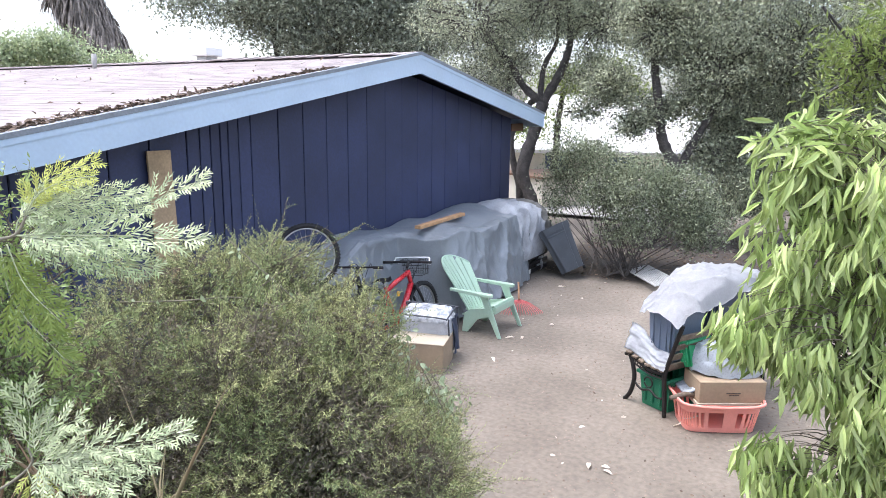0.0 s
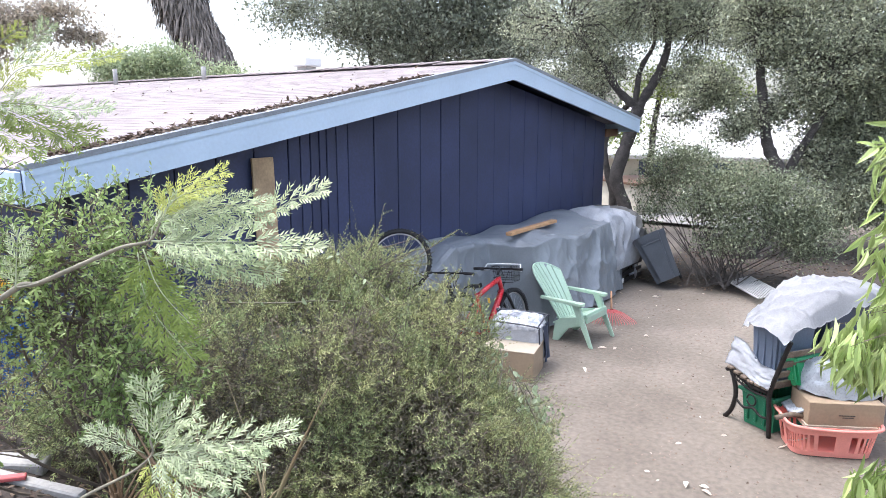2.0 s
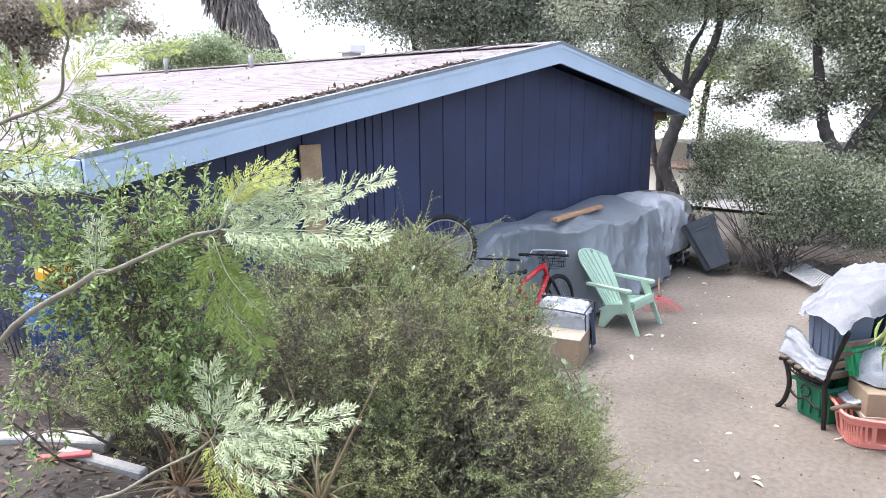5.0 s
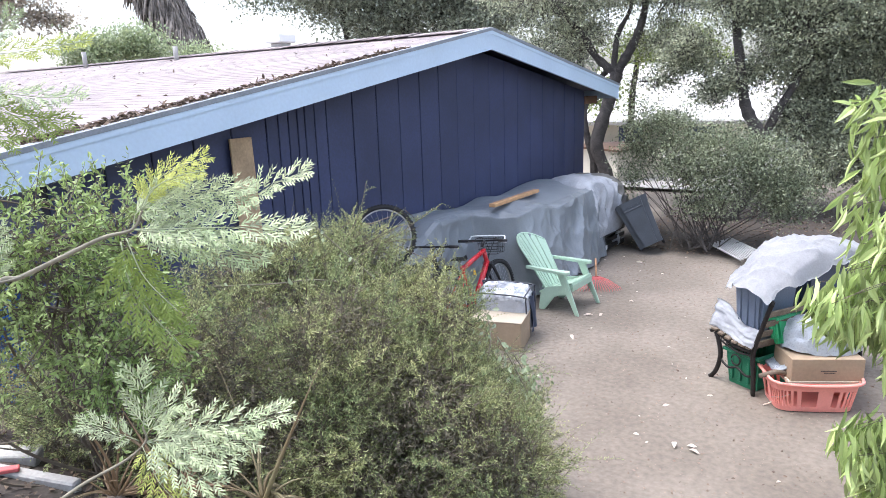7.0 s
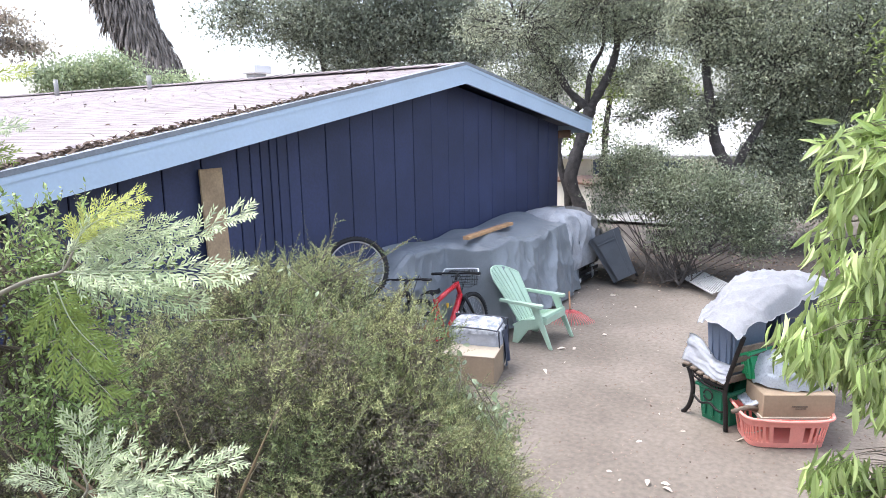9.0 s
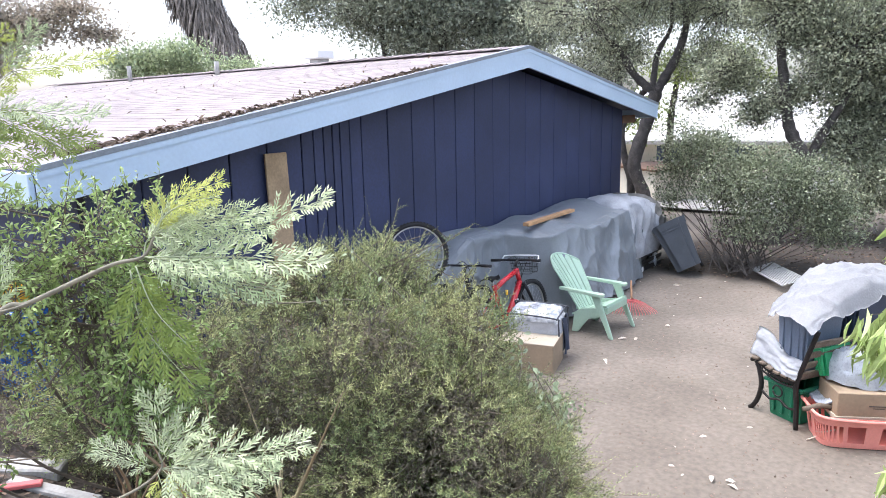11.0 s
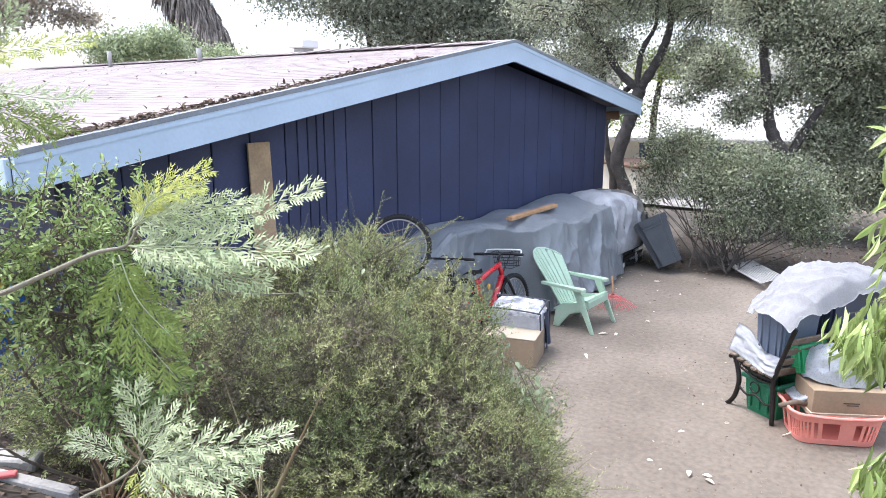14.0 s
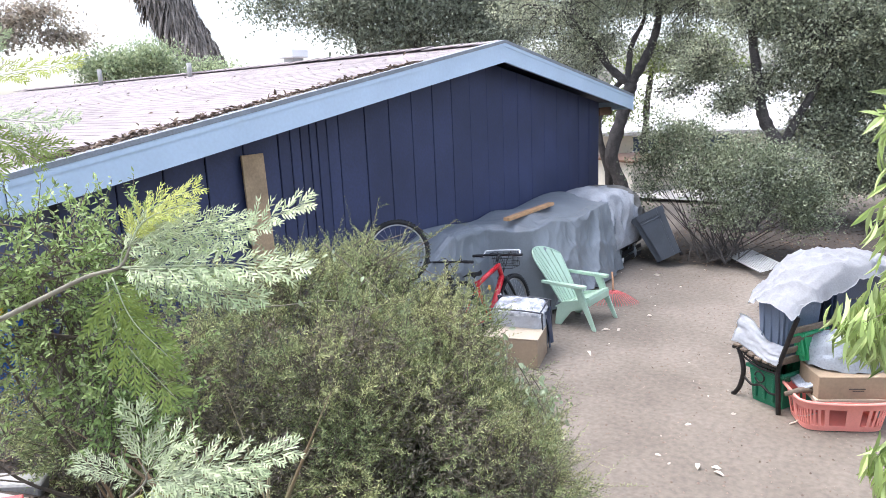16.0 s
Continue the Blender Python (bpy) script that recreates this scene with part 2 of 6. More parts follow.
M_OLDWOOD = mat("weathered_wood", (0.20, 0.155, 0.115), 0.85, var=0.35, scale=12, fine=50)
M_LATTICE = mat("white_lattice", (0.42, 0.42, 0.41), 0.6, var=0.15, scale=9)
M_BARK = mat("grey_brown_bark", (0.085, 0.075, 0.068), 0.95, var=0.45, scale=7, fine=45, bump=0.9, dist=0.03)
M_TWIG = mat("brown_twig", (0.15, 0.12, 0.09), 0.9, var=0.35, scale=15)
M_GREYTWIG = mat("grey_green_twig", (0.24, 0.22, 0.16), 0.85, var=0.25, scale=20)
M_PALM = mat("dead_palm_skirt", (0.27, 0.235, 0.205), 0.95, var=0.4, scale=3, fine=20, island=0.3)
M_STUCCO = mat("pale_stucco", (0.62, 0.57, 0.47), 0.9, var=0.1, scale=2, fine=50)
M_WHITEROOF = mat("white_flat_roofing", (0.82, 0.82, 0.80), 0.8, var=0.06, scale=1)
M_CONCRETE = mat("grey_concrete", (0.40, 0.39, 0.37), 0.9, var=0.2, scale=4, fine=60)
M_BLUE = mat("blue_plastic_drum", (0.02, 0.12, 0.42), 0.4, var=0.12)
M_YELLOW = mat("yellow_plastic", (0.75, 0.42, 0.03), 0.4, var=0.1)
M_NET = mat("grey_black_netting", (0.06, 0.06, 0.065), 0.7, var=0.3)
M_LITTER = mat("dry_leaves", (0.155, 0.112, 0.08), 0.9, var=0.3, scale=5, island=0.5)
M_PALELITTER = mat("pale_dry_leaves", (0.62, 0.54, 0.45), 0.9, var=0.2, island=0.3)
M_PEBBLE = mat("dirt_crumbs", (0.27, 0.205, 0.16), 0.95, island=0.35)
M_WHITEBAR = mat("pale_print", (0.7, 0.7, 0.68), 0.6, var=0.05)
M_LABEL = mat("dark_print", (0.08, 0.06, 0.05), 0.6, var=0.05)
L_BUSH = leafmat("bush_leaf", (0.175, 0.225, 0.10), (0.40, 0.405, 0.19), 0.45, 0.6)
L_BUSHIN = leafmat("shaded_inner_bush_leaf", (0.13, 0.125, 0.085), (0.21, 0.18, 0.13), 0.7)
L_FROND = leafmat("silver_green_frond", (0.31, 0.39, 0.20), (0.49, 0.53, 0.33), 0.38, 0.4, 0.3)
L_NEWFROND = leafmat("yellow_green_frond", (0.34, 0.40, 0.09), (0.52, 0.54, 0.16), 0.45, 0.3, 0.45)
L_FROND2 = leafmat("olive_frond", (0.17, 0.23, 0.05), (0.25, 0.31, 0.07), 0.5, 0.2, 0.4)
L_LONG = leafmat("light_green_long_leaf", (0.34, 0.44, 0.15), (0.49, 0.56, 0.25), 0.34, 0.35, 0.3)
L_ROUND = leafmat("mid_green_leaf", (0.20, 0.29, 0.09), (0.33, 0.41, 0.15), 0.35)
L_OAK = leafmat("dull_oak_leaf", (0.225, 0.25, 0.17), (0.38, 0.40, 0.275), 0.3, 0.75, 0.3)
# distant leaves: haze is mixed into this grey-green
L_OAKFAR = leafmat("grey_green_haze_leaf", (0.2, 0.225, 0.17), (0.3, 0.32, 0.23), 0.5, 0.5, 0.3)
L_SHRUB = leafmat("shrub_leaf", (0.165, 0.195, 0.125), (0.27, 0.30, 0.19), 0.3, 0.75, 0.3)
L_LIME = leafmat("sunlit_lime_leaf", (0.16, 0.22, 0.06), (0.25, 0.30, 0.09), 0.5, 0.3, 0.5)
# brown far crown, the haze painted into its leaf colour
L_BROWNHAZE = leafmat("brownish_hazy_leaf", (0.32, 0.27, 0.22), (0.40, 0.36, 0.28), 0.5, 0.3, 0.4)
L_VINE = leafmat("pale_vine_leaf", (0.42, 0.48, 0.33), (0.32, 0.4, 0.2), 0.45, 0.25, 0.35)
L_ALOE = leafmat("brown_green_succulent", (0.26, 0.15, 0.085), (0.27, 0.25, 0.13), 0.5, 0.4, 0.1)


def soil_over_dirt(m):
    """Dark soil on the bank and in the bed behind the yard, with a ragged edge to the packed dirt."""
    n, ln = m.node_tree.nodes, m.node_tree.links.new
    p = n["Principled BSDF"]
    dirt = p.inputs["Base Color"].links[0].from_socket
    geo = n.new("ShaderNodeNewGeometry")
    xyz = n.new("ShaderNodeSeparateXYZ")
    ln(geo.outputs["Position"], xyz.inputs["Vector"])
    tex = n.new("ShaderNodeTexNoise")
    tex.inputs["Scale"].default_value, tex.inputs["Detail"].default_value = 1.6, 8
    ln(geo.outputs["Position"], tex.inputs["Vector"])

    def step(socket, lo, hi, wobble):
        a = n.new("ShaderNodeMath")
        a.operation = "MULTIPLY_ADD"
        ln(tex.outputs["Fac"], a.inputs[0])
        a.inputs[1].default_value = wobble
        ln(socket, a.inputs[2])
        r = n.new("ShaderNodeMapRange")
        r.inputs["From Min"].default_value, r.inputs["From Max"].default_value = lo + wobble / 2, hi + wobble / 2
        ln(a.outputs["Value"], r.inputs["Value"])
        return r.outputs["Result"]

    def both(a, b, op):
        q = n.new("ShaderNodeMath")
        q.operation = op
        ln(a, q.inputs[0])
        ln(b, q.inputs[1])
        return q.outputs["Value"]

    bed = both(both(step(xyz.outputs["X"], 11.0, 11.35, 1.0), step(xyz.outputs["Y"], 4.9, 4.3, 0.8), "MULTIPLY"), step(xyz.outputs["X"], 19.0, 16.0, 2.0), "MULTIPLY")
    bank = both(step(xyz.outputs["X"], 3.4, 2.6, 0.8), step(xyz.outputs["Y"], 0.9, 1.6, 0.8), "MULTIPLY")
    mask = both(bed, bank, "MAXIMUM")
    mix = n.new("ShaderNodeMix")
    mix.data_type = "RGBA"
    ln(mask, mix.inputs["Factor"])
    ln(dirt, mix.inputs["A"])
    fine = n.new("ShaderNodeTexNoise")
    fine.inputs["Scale"].default_value, fine.inputs["Detail"].default_value = 25, 6
    ln(geo.outputs["Position"], fine.inputs["Vector"])
    soil = n.new("ShaderNodeMix")
    soil.data_type = "RGBA"
    soil.inputs["A"].default_value, soil.inputs["B"].default_value = (0.032, 0.026, 0.022, 1), (0.085, 0.068, 0.055, 1)
    ln(fine.outputs["Fac"], soil.inputs["Factor"])
    ln(soil.outputs["Result"], mix.inputs["B"])
    ln(mix.outputs["Result"], p.inputs["Base Color"])


soil_over_dirt(M_DIRT)
# far green foliage paled in colour to give the distance haze
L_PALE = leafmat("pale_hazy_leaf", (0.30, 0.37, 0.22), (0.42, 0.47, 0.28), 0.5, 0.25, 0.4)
# ---- ground: a yard of packed dirt below a bank, one sheet to the horizon ----


def ground_z(x, y):
    s = min(max((2.9 - x) / 2.1, 0.0), 1.0)
    bank = 1.25 * s * s * (3 - 2 * s)
    side = min(max((y + 6) / 4.0, 0.0), 1.0) * min(max((13 - y) / 5.0, 0.0), 1.0)
    bed = 0.10 * min(max((x - 11.1 + 0.35 * math.sin(y * 1.3)) / 0.35, 0.0), 1.0) * (1.0 if y < 4.6 else 0.4)
    lumps = 0.018 * noise.noise(Vector((x * 0.7, y * 0.7, 0))) + 0.006 * noise.noise(Vector((x * 3.1, y * 3.1, 4)))
    return bank * side + bed + lumps * (1.0 if x < 40 else 0.0)


def make_ground():
    near = np.concatenate([np.arange(-8, 0, 0.8), np.arange(0, 14, 0.11), np.arange(14, 30, 0.8)])
    xs = np.concatenate([[-600, -200, -60, -25], near, [40, 70, 150, 400, 900]])
    ys = np.concatenate([[-600, -200, -60, -25, -12], np.arange(-7, -2, 0.7), np.arange(-2, 7, 0.11), np.arange(7, 22, 0.8), [26, 40, 80, 200, 600, 900]])
    verts = [(x, y, ground_z(x, y)) for x in xs for y in ys]
    k = len(ys)
    faces = [(i * k + j, (i + 1) * k + j, (i + 1) * k + j + 1, i * k + j + 1) for i in range(len(xs) - 1) for j in range(k - 1)]
    ob = from_arrays("ground", np.array(verts), faces, M_DIRT, smooth=True)
    tagged(ob, "packed sandy dirt yard with a dark soil bank", "ground", kind="structure")


make_ground()
# ---- the dark blue house ----
PEAK_X, GABLE_Y, WALL_Y, SLOPE = 8.08, 5.0, 5.385, 0.175
EAVE_L, EAVE_R, PEAK_BOT, FASCIA_H = 1.9, 12.6, 3.29, 0.24
BACK_Y = 19.0
house = thing("house", "low navy board house with pale blue fascia and shingle roof", "house", pose(PEAK_X, GABLE_Y, 0))


def roof_z(x):
    return PEAK_BOT + FASCIA_H + 0.03 - SLOPE * abs(x - PEAK_X)


def rel(x, y, z):
    return (x - PEAK_X, y - GABLE_Y, z)


def make_walls():
    x0, x1 = 2.35, 11.92
    # backing wall with a thickness
    bm = bmesh.new()
    outline = [(x0, -0.1), (x1, -0.1), (x1, roof_z(x1) - 0.22), (PEAK_X, roof_z(PEAK_X) - 0.22), (x0, roof_z(x0) - 0.22)]
    for y in (WALL_Y + 0.02, WALL_Y + 0.14):
        bm.faces.new([bm.verts.new(rel(x, y, z)) for x, z in outline])
    bm.verts.ensure_lookup_table()
    k = len(outline)
    for i in range(k):
        j = (i + 1) % k
        bm.faces.new((bm.verts[i], bm.verts[j], bm.verts[k + j], bm.verts[k + i]))
    bmesh.ops.recalc_face_normals(bm, faces=bm.faces)
    part("wall", bm, M_GROOVE, house)
    part("wall", box(x0 - PEAK_X, WALL_Y + 0.14 - GABLE_Y, -0.1, x0 + 0.12 - PEAK_X, BACK_Y - GABLE_Y, roof_z(x0) - 0.25), M_NAVY, house)
    part("wall", box(x1 - 0.12 - PEAK_X, WALL_Y + 0.14 - GABLE_Y, -0.1, x1 - PEAK_X, BACK_Y - GABLE_Y, roof_z(x1) - 0.25), M_NAVY, house)
    part("wall", box(x0 + 0.12 - PEAK_X, BACK_Y - 0.12 - GABLE_Y, -0.1, x1 - 0.12 - PEAK_X, BACK_Y - GABLE_Y, 2.3), M_NAVY, house)
    # vertical boards, each proud of the wall behind and a little out of line
    edges = [5.29 + 0.414 * i for i in range(-7, 17)]
    xs = sorted(set([x0] + [e for e in edges if x0 + 0.1 < e < x1 - 0.1] + [4.62, 4.75, 4.98, 5.12] + [x1]))
    for a, b in zip(xs, xs[1:]):
        w = 0.006
        tilt = random.uniform(-0.004, 0.004)
        bm = bmesh.new()
        front, back = WALL_Y, WALL_Y + 0.02
        ring = []
        for x, dy in ((a + w, tilt), (b - w, -tilt)):
            zt = roof_z(x) - 0.225
            ring.append([(x, front + dy, 0.02), (x, front + dy, zt), (x, back, zt), (x, back, 0.02)])
        vs = [[bm.verts.new(rel(*p)) for p in r] for r in ring]
        for i in range(4):
            j = (i + 1) % 4
            bm.faces.new((vs[0][i], vs[0][j], vs[1][j], vs[1][i]))
        bm.faces.new(vs[0][::-1])
        bm.faces.new(vs[1])
        mid_edges = [e for e in bm.edges if abs(e.verts[0].co.z - e.verts[1].co.z) > 1]
        bmesh.ops.bevel(bm, geom=mid_edges, offset=0.006, segments=1, affect="EDGES")
        bmesh.ops.recalc_face_normals(bm, faces=bm.faces)
        part("board", bm, M_NAVY, house)


def slab(x0, x1, y0, y1, low, high):
    """A sloping slab that follows the roof between two heights below its top."""
    bm = bmesh.new()
    v = [bm.verts.new(rel(x, y, roof_z(x) + d)) for d in (low, high) for x, y in ((x0, y0), (x1, y0), (x1, y1), (x0, y1))]
    for q in ((3, 2, 1, 0), (4, 5, 6, 7), (0, 1, 5, 4), (1, 2, 6, 5), (2, 3, 7, 6), (3, 0, 4, 7)):
        bm.faces.new([v[i] for i in q])
    bmesh.ops.recalc_face_normals(bm, faces=bm.faces)
    return bm


def make_roof():
    for x0, x1 in ((EAVE_L, PEAK_X), (PEAK_X, EAVE_R)):
        roof = part("roof", slab(x0, x1, GABLE_Y + 0.045, BACK_Y + 0.4, -0.12, -0.03), M_NAVY, house, "roof deck with a navy painted underside")
        part("fascia_board", slab(x0, x1, GABLE_Y, GABLE_Y + 0.04, -0.03 - FASCIA_H, -0.03), M_FASCIA, house, "pale blue painted fascia board")
        part("drip_edge", slab(x0, x1, GABLE_Y - 0.012, GABLE_Y + 0.1, -0.0285, 0.012), M_DRIP, house, "grey-blue metal drip edge")
        part("drip_edge_lip", slab(x0, x1, GABLE_Y - 0.008, GABLE_Y - 0.001, -0.075, -0.03), M_FASCIA, house)
    # eave boards along the low edges
    for x, s in ((EAVE_L - 0.042, 1), (EAVE_R + 0.042, -1)):
        part("eave_board", box(min(x, x + 0.04 * s) - PEAK_X, 0.045, roof_z(x) - 0.25, max(x, x + 0.04 * s) - PEAK_X, BACK_Y + 0.4 - GABLE_Y, roof_z(x) - 0.03), M_FASCIA, house)
    for y in np.arange(WALL_Y + 0.6, BACK_Y, 1.2):
        part("rafter_tail", box(11.93 - PEAK_X, y - GABLE_Y, 2.44, EAVE_R - 0.05 - PEAK_X, y + 0.05 - GABLE_Y, 2.58), M_EAVE, house)
    part("soffit_block", box(11.93 - PEAK_X, WALL_Y - 0.02 - GABLE_Y, 2.43, 12.45 - PEAK_X, WALL_Y + 0.03 - GABLE_Y, 2.57), M_EAVE, house, "bare brown wood block under the eave")
    # ridge caps
    cap = Heap()
    y = GABLE_Y + 0.05
    while y < BACK_Y + 0.3:
        lift = 0.012 + 0.006 * random.random() + (0.012 if 6.0 < y < 8.6 else 0.0)
        pts = []
        for d, l in ((0.0, lift), (0.34, lift * 0.5)):
            for x, z in ((-0.2, -0.035), (-0.02, 0.0), (0.02, 0.0), (0.2, -0.035)):
                pts.append(rel(PEAK_X + x, y + d, roof_z(PEAK_X) + z + l))
                pts.append(rel(PEAK_X + x, y + d, roof_z(PEAK_X) + z + l - 0.012))
        q = [(0, 2, 10, 8), (2, 4, 12, 10), (4, 6, 14, 12), (0, 1, 3, 2), (2, 3, 5, 4), (4, 5, 7, 6), (0, 8, 9, 1), (6, 7, 15, 14)]
        cap.add(pts, q)
        y += 0.29
    ob = cap.make("ridge_cap", M_SHINGLES, house, "curled row of ridge shingles")
    tagged(ob, kind="stuff")
    # vent pipe with a cap behind the ridge
    vent = part("roof_vent", box(-0.13, -0.13, 0, 0.13, 0.13, 0.34, 0.01), M_CONCRETE, house, "grey metal roof vent with a pale cap")
    vent.location = rel(8.9, 10.05, roof_z(8.9) - 0.05)
    hat = part("vent_cap", box(-0.2, -0.2, 0.34, 0.2, 0.2, 0.5, 0.02), M_WHITEROOF, vent)
    for yy, hh in ((11.4, 0.22), (14.6, 0.3)):
        tube("vent_pipe", [rel(7.6, yy, roof_z(7.6) - 0.05), rel(7.6, yy, roof_z(7.6) + hh)], 0.045, M_CONCRETE, house, sides=10)


def make_shingles():
    """Courses of tabs on both slopes: the nearest are single pieces, the rest one mesh."""
    run, tab, thick = 0.135, 0.305, 0.0035
    rise = math.atan(SLOPE)
    ca = math.cos(rise)
    single = bmesh.new()
    vs = [single.verts.new(p) for p in ((0, 0, 0.002), (0.17, 0, 0.0), (0.17, tab - 0.006, 0.0), (0, tab - 0.006, 0.002), (0, 0, thick + 0.003), (0.17, 0, 0.004), (0.17, tab - 0.006, 0.004), (0, tab - 0.006, thick + 0.003))]
    for q in ((3, 2, 1, 0), (4, 5, 6, 7), (0, 1, 5, 4), (1, 2, 6, 5), (2, 3, 7, 6), (3, 0, 4, 7)):
        single.faces.new([vs[i] for i in q])
    me = bpy.data.meshes.new("shingle")
    single.to_mesh(me)
    single.free()
    me.materials.append(M_SHINGLE)
    base = np.array([v.co for v in me.vertices])
    faces = [tuple(p.vertices) for p in me.polygons]
    rest = Heap()
    count = 0
    for side in (-1, 1):
        length = (PEAK_X - EAVE_L if side < 0 else EAVE_R - PEAK_X) / ca
        courses = int(length / run)
        for c in range(courses):
            y = GABLE_Y + 0.02 - (0.15 if c % 2 else 0.0) + 0.15
            while y < BACK_Y + 0.2:
                low = (EAVE_L if side < 0 else EAVE_R)
                x = low - side * c * run * ca
                m = Matrix.Translation(rel(x, y, roof_z(x) - 0.029)) @ (pose(0, 0, 0, 0, -math.degrees(rise), 0) if side < 0 else pose(0, 0.3, 0, 0, 0, 180) @ pose(0, 0, 0, 0, -math.degrees(rise), 0))
                m = m @ pose(random.uniform(-0.006, 0.006), 0, 0, 0, random.uniform(-0.3, 0.5), random.uniform(-0.5, 0.5))
                near = side < 0 and y < GABLE_Y + 2.3 and 4.0 < x < 7.0 and count < 290
                if near:
                    ob = new("shingle", me)
                    ob.parent = house
                    ob.matrix_basis = m
                    count += 1
                else:
                    rest.add(base @ np.array(m.to_3x3()).T + np.array(m.translation), faces)
                y += tab
    tagged(rest.make("shingles", M_SHINGLES, house, "weathered pinkish-grey shingle courses"), kind="stuff")


make_walls()
make_roof()
make_shingles()
# ---- things in the yard ----


def make_chair():
    """Slatted garden chair; it faces -y, the middle between its front feet is the origin."""
    c = thing("garden_chair", "mint green plastic garden chair with a fanned slatted back", "chair", pose(7.74, 3.42, 0.0, 0, 0, -1))
    w = 0.30

    def loft(rings, bevel=0.007):
        bm = bmesh.new()
        v = [[bm.verts.new(p) for p in ring] for ring in rings]
        k = len(v[0])
        for a, b in zip(v, v[1:]):
            for i in range(k):
                j = (i + 1) % k
                bm.faces.new((a[i], a[j], b[j], b[i]))
        bm.faces.new(v[0][::-1])
        bm.faces.new(v[-1])
        bmesh.ops.recalc_face_normals(bm, faces=bm.faces)
        bmesh.ops.bevel(bm, geom=bm.edges[:], offset=bevel, segments=2, affect="EDGES", clamp_overlap=True)
        return bm

    for s in (-1, 1):
        # front leg, leaning back up to the arm, wide at the top
        rings = []
        for z, y, xo, ww, d in ((0, -0.02, 0.012, 0.034, 0.05), (0.16, 0.045, 0.006, 0.036, 0.065), (0.34, 0.12, 0.0, 0.040, 0.09), (0.535, 0.19, 0.0, 0.042, 0.11)):
            x = s * (w + xo)
            rings.append([(x - ww / 2, y, z), (x + ww / 2, y, z), (x + ww / 2, y + d, z), (x - ww / 2, y + d, z)])
        part("leg", loft(rings), M_MINT, c)
        # side rail from the seat front down to the ground behind
        prof = [(0.10, 0.375), (0.13, 0.26), (0.34, 0.19), (0.48, 0.0), (0.56, 0.0), (0.53, 0.24), (0.44, 0.31)]
        part("leg", loft([[(s * (w - 0.03) + q, y, z) for y, z in prof] for q in (-0.016, 0.016)], 0.005), M_MINT, c)
        # arm rest: flat, wide and rounded in front, its outer lip turned down
        out = [(-0.040, 0.20), (-0.048, 0.16), (-0.035, 0.125), (0.0, 0.11), (0.035, 0.12), (0.055, 0.15), (0.058, 0.21), (0.045, 0.42), (0.025, 0.72), (-0.02, 0.72), (-0.032, 0.42)]
        part("armrest", loft([[(s * (w + 0.015 + x), y, 0.545 + h + 0.02 * (y - 0.2)) for x, y in out] for h in (-0.028, 0.0, 0.008)], 0.006), M_MINT, c)
    # seat slats follow a curve down to the back
    for i in range(6):
        u = i / 5
        y, z = 0.13 + 0.40 * u, 0.385 - 0.15 * u - 0.02 * math.sin(u * 3)
        part("seat_slat", box(-0.285, -0.038, -0.010, 0.285, 0.038, 0.010, 0.008, pose(0, y, z, -19, 0, 0), segments=2), M_MINT, c)
    part("seat_apron", box(-0.28, 0.085, 0.29, 0.28, 0.108, 0.385, 0.008, segments=2), M_MINT, c)

    # fanned back: slats with narrow slots under one round top, curved across and leaning back
    def back(x, u, dy):
        y = 0.50 + 0.43 * u + 0.06 * u * u - 0.09 * (x / 0.3) ** 2
        return (x, y + dy, 0.20 + 0.69 * u)

    def top(q):
        return 1.0 - 0.17 * abs(q) ** 2.4

    n = 7
    for i in range(n):
        q0, q1 = -1 + 2 * i / n, -1 + 2 * (i + 1) / n
        rings = []
        for u in (0.0, 0.2, 0.4, 0.6, 0.8, 0.9, 1.0):
            half = 0.205 + 0.105 * u
            g = 0.006
            ring = []
            for q, e in ((q0, g), ((q0 + q1) / 2, 0), (q1, -g)):
                ring.append(back(q * half + e, u * top(q), -0.009))
            for q, e in ((q1, -g), ((q0 + q1) / 2, 0), (q0, g)):
                ring.append(back(q * half + e, u * top(q), 0.009))
            rings.append(ring)
        part("back_slat", loft(rings, 0.003), M_MINT, c)
    rim = [back(q * 0.312, top(q) * 1.0, 0.0) for q in np.linspace(-1, 1, 25)]
    tube("back_rim", rim, 0.013, M_MINT, c)
    for s in (-1, 1):
        tube("back_edge", [back(s * (0.205 + 0.105 * u), u * top(1), 0.0) for u in np.linspace(0, 1, 9)], 0.011, M_MINT, c)
    for u in (0.12, 0.5):
        tube("back_brace", [back(q * (0.20 + 0.105 * u), u, 0.024) for q in np.linspace(-1, 1, 11)], 0.016, M_MINT, c)


def ring_points(cx, cz, r, k=40, y=0.0, a0=0, a1=2 * math.pi):
    return [(cx + r * math.cos(a), y, cz + r * math.sin(a)) for a in np.linspace(a0, a1, k, endpoint=(a1 - a0) < 6.2)]


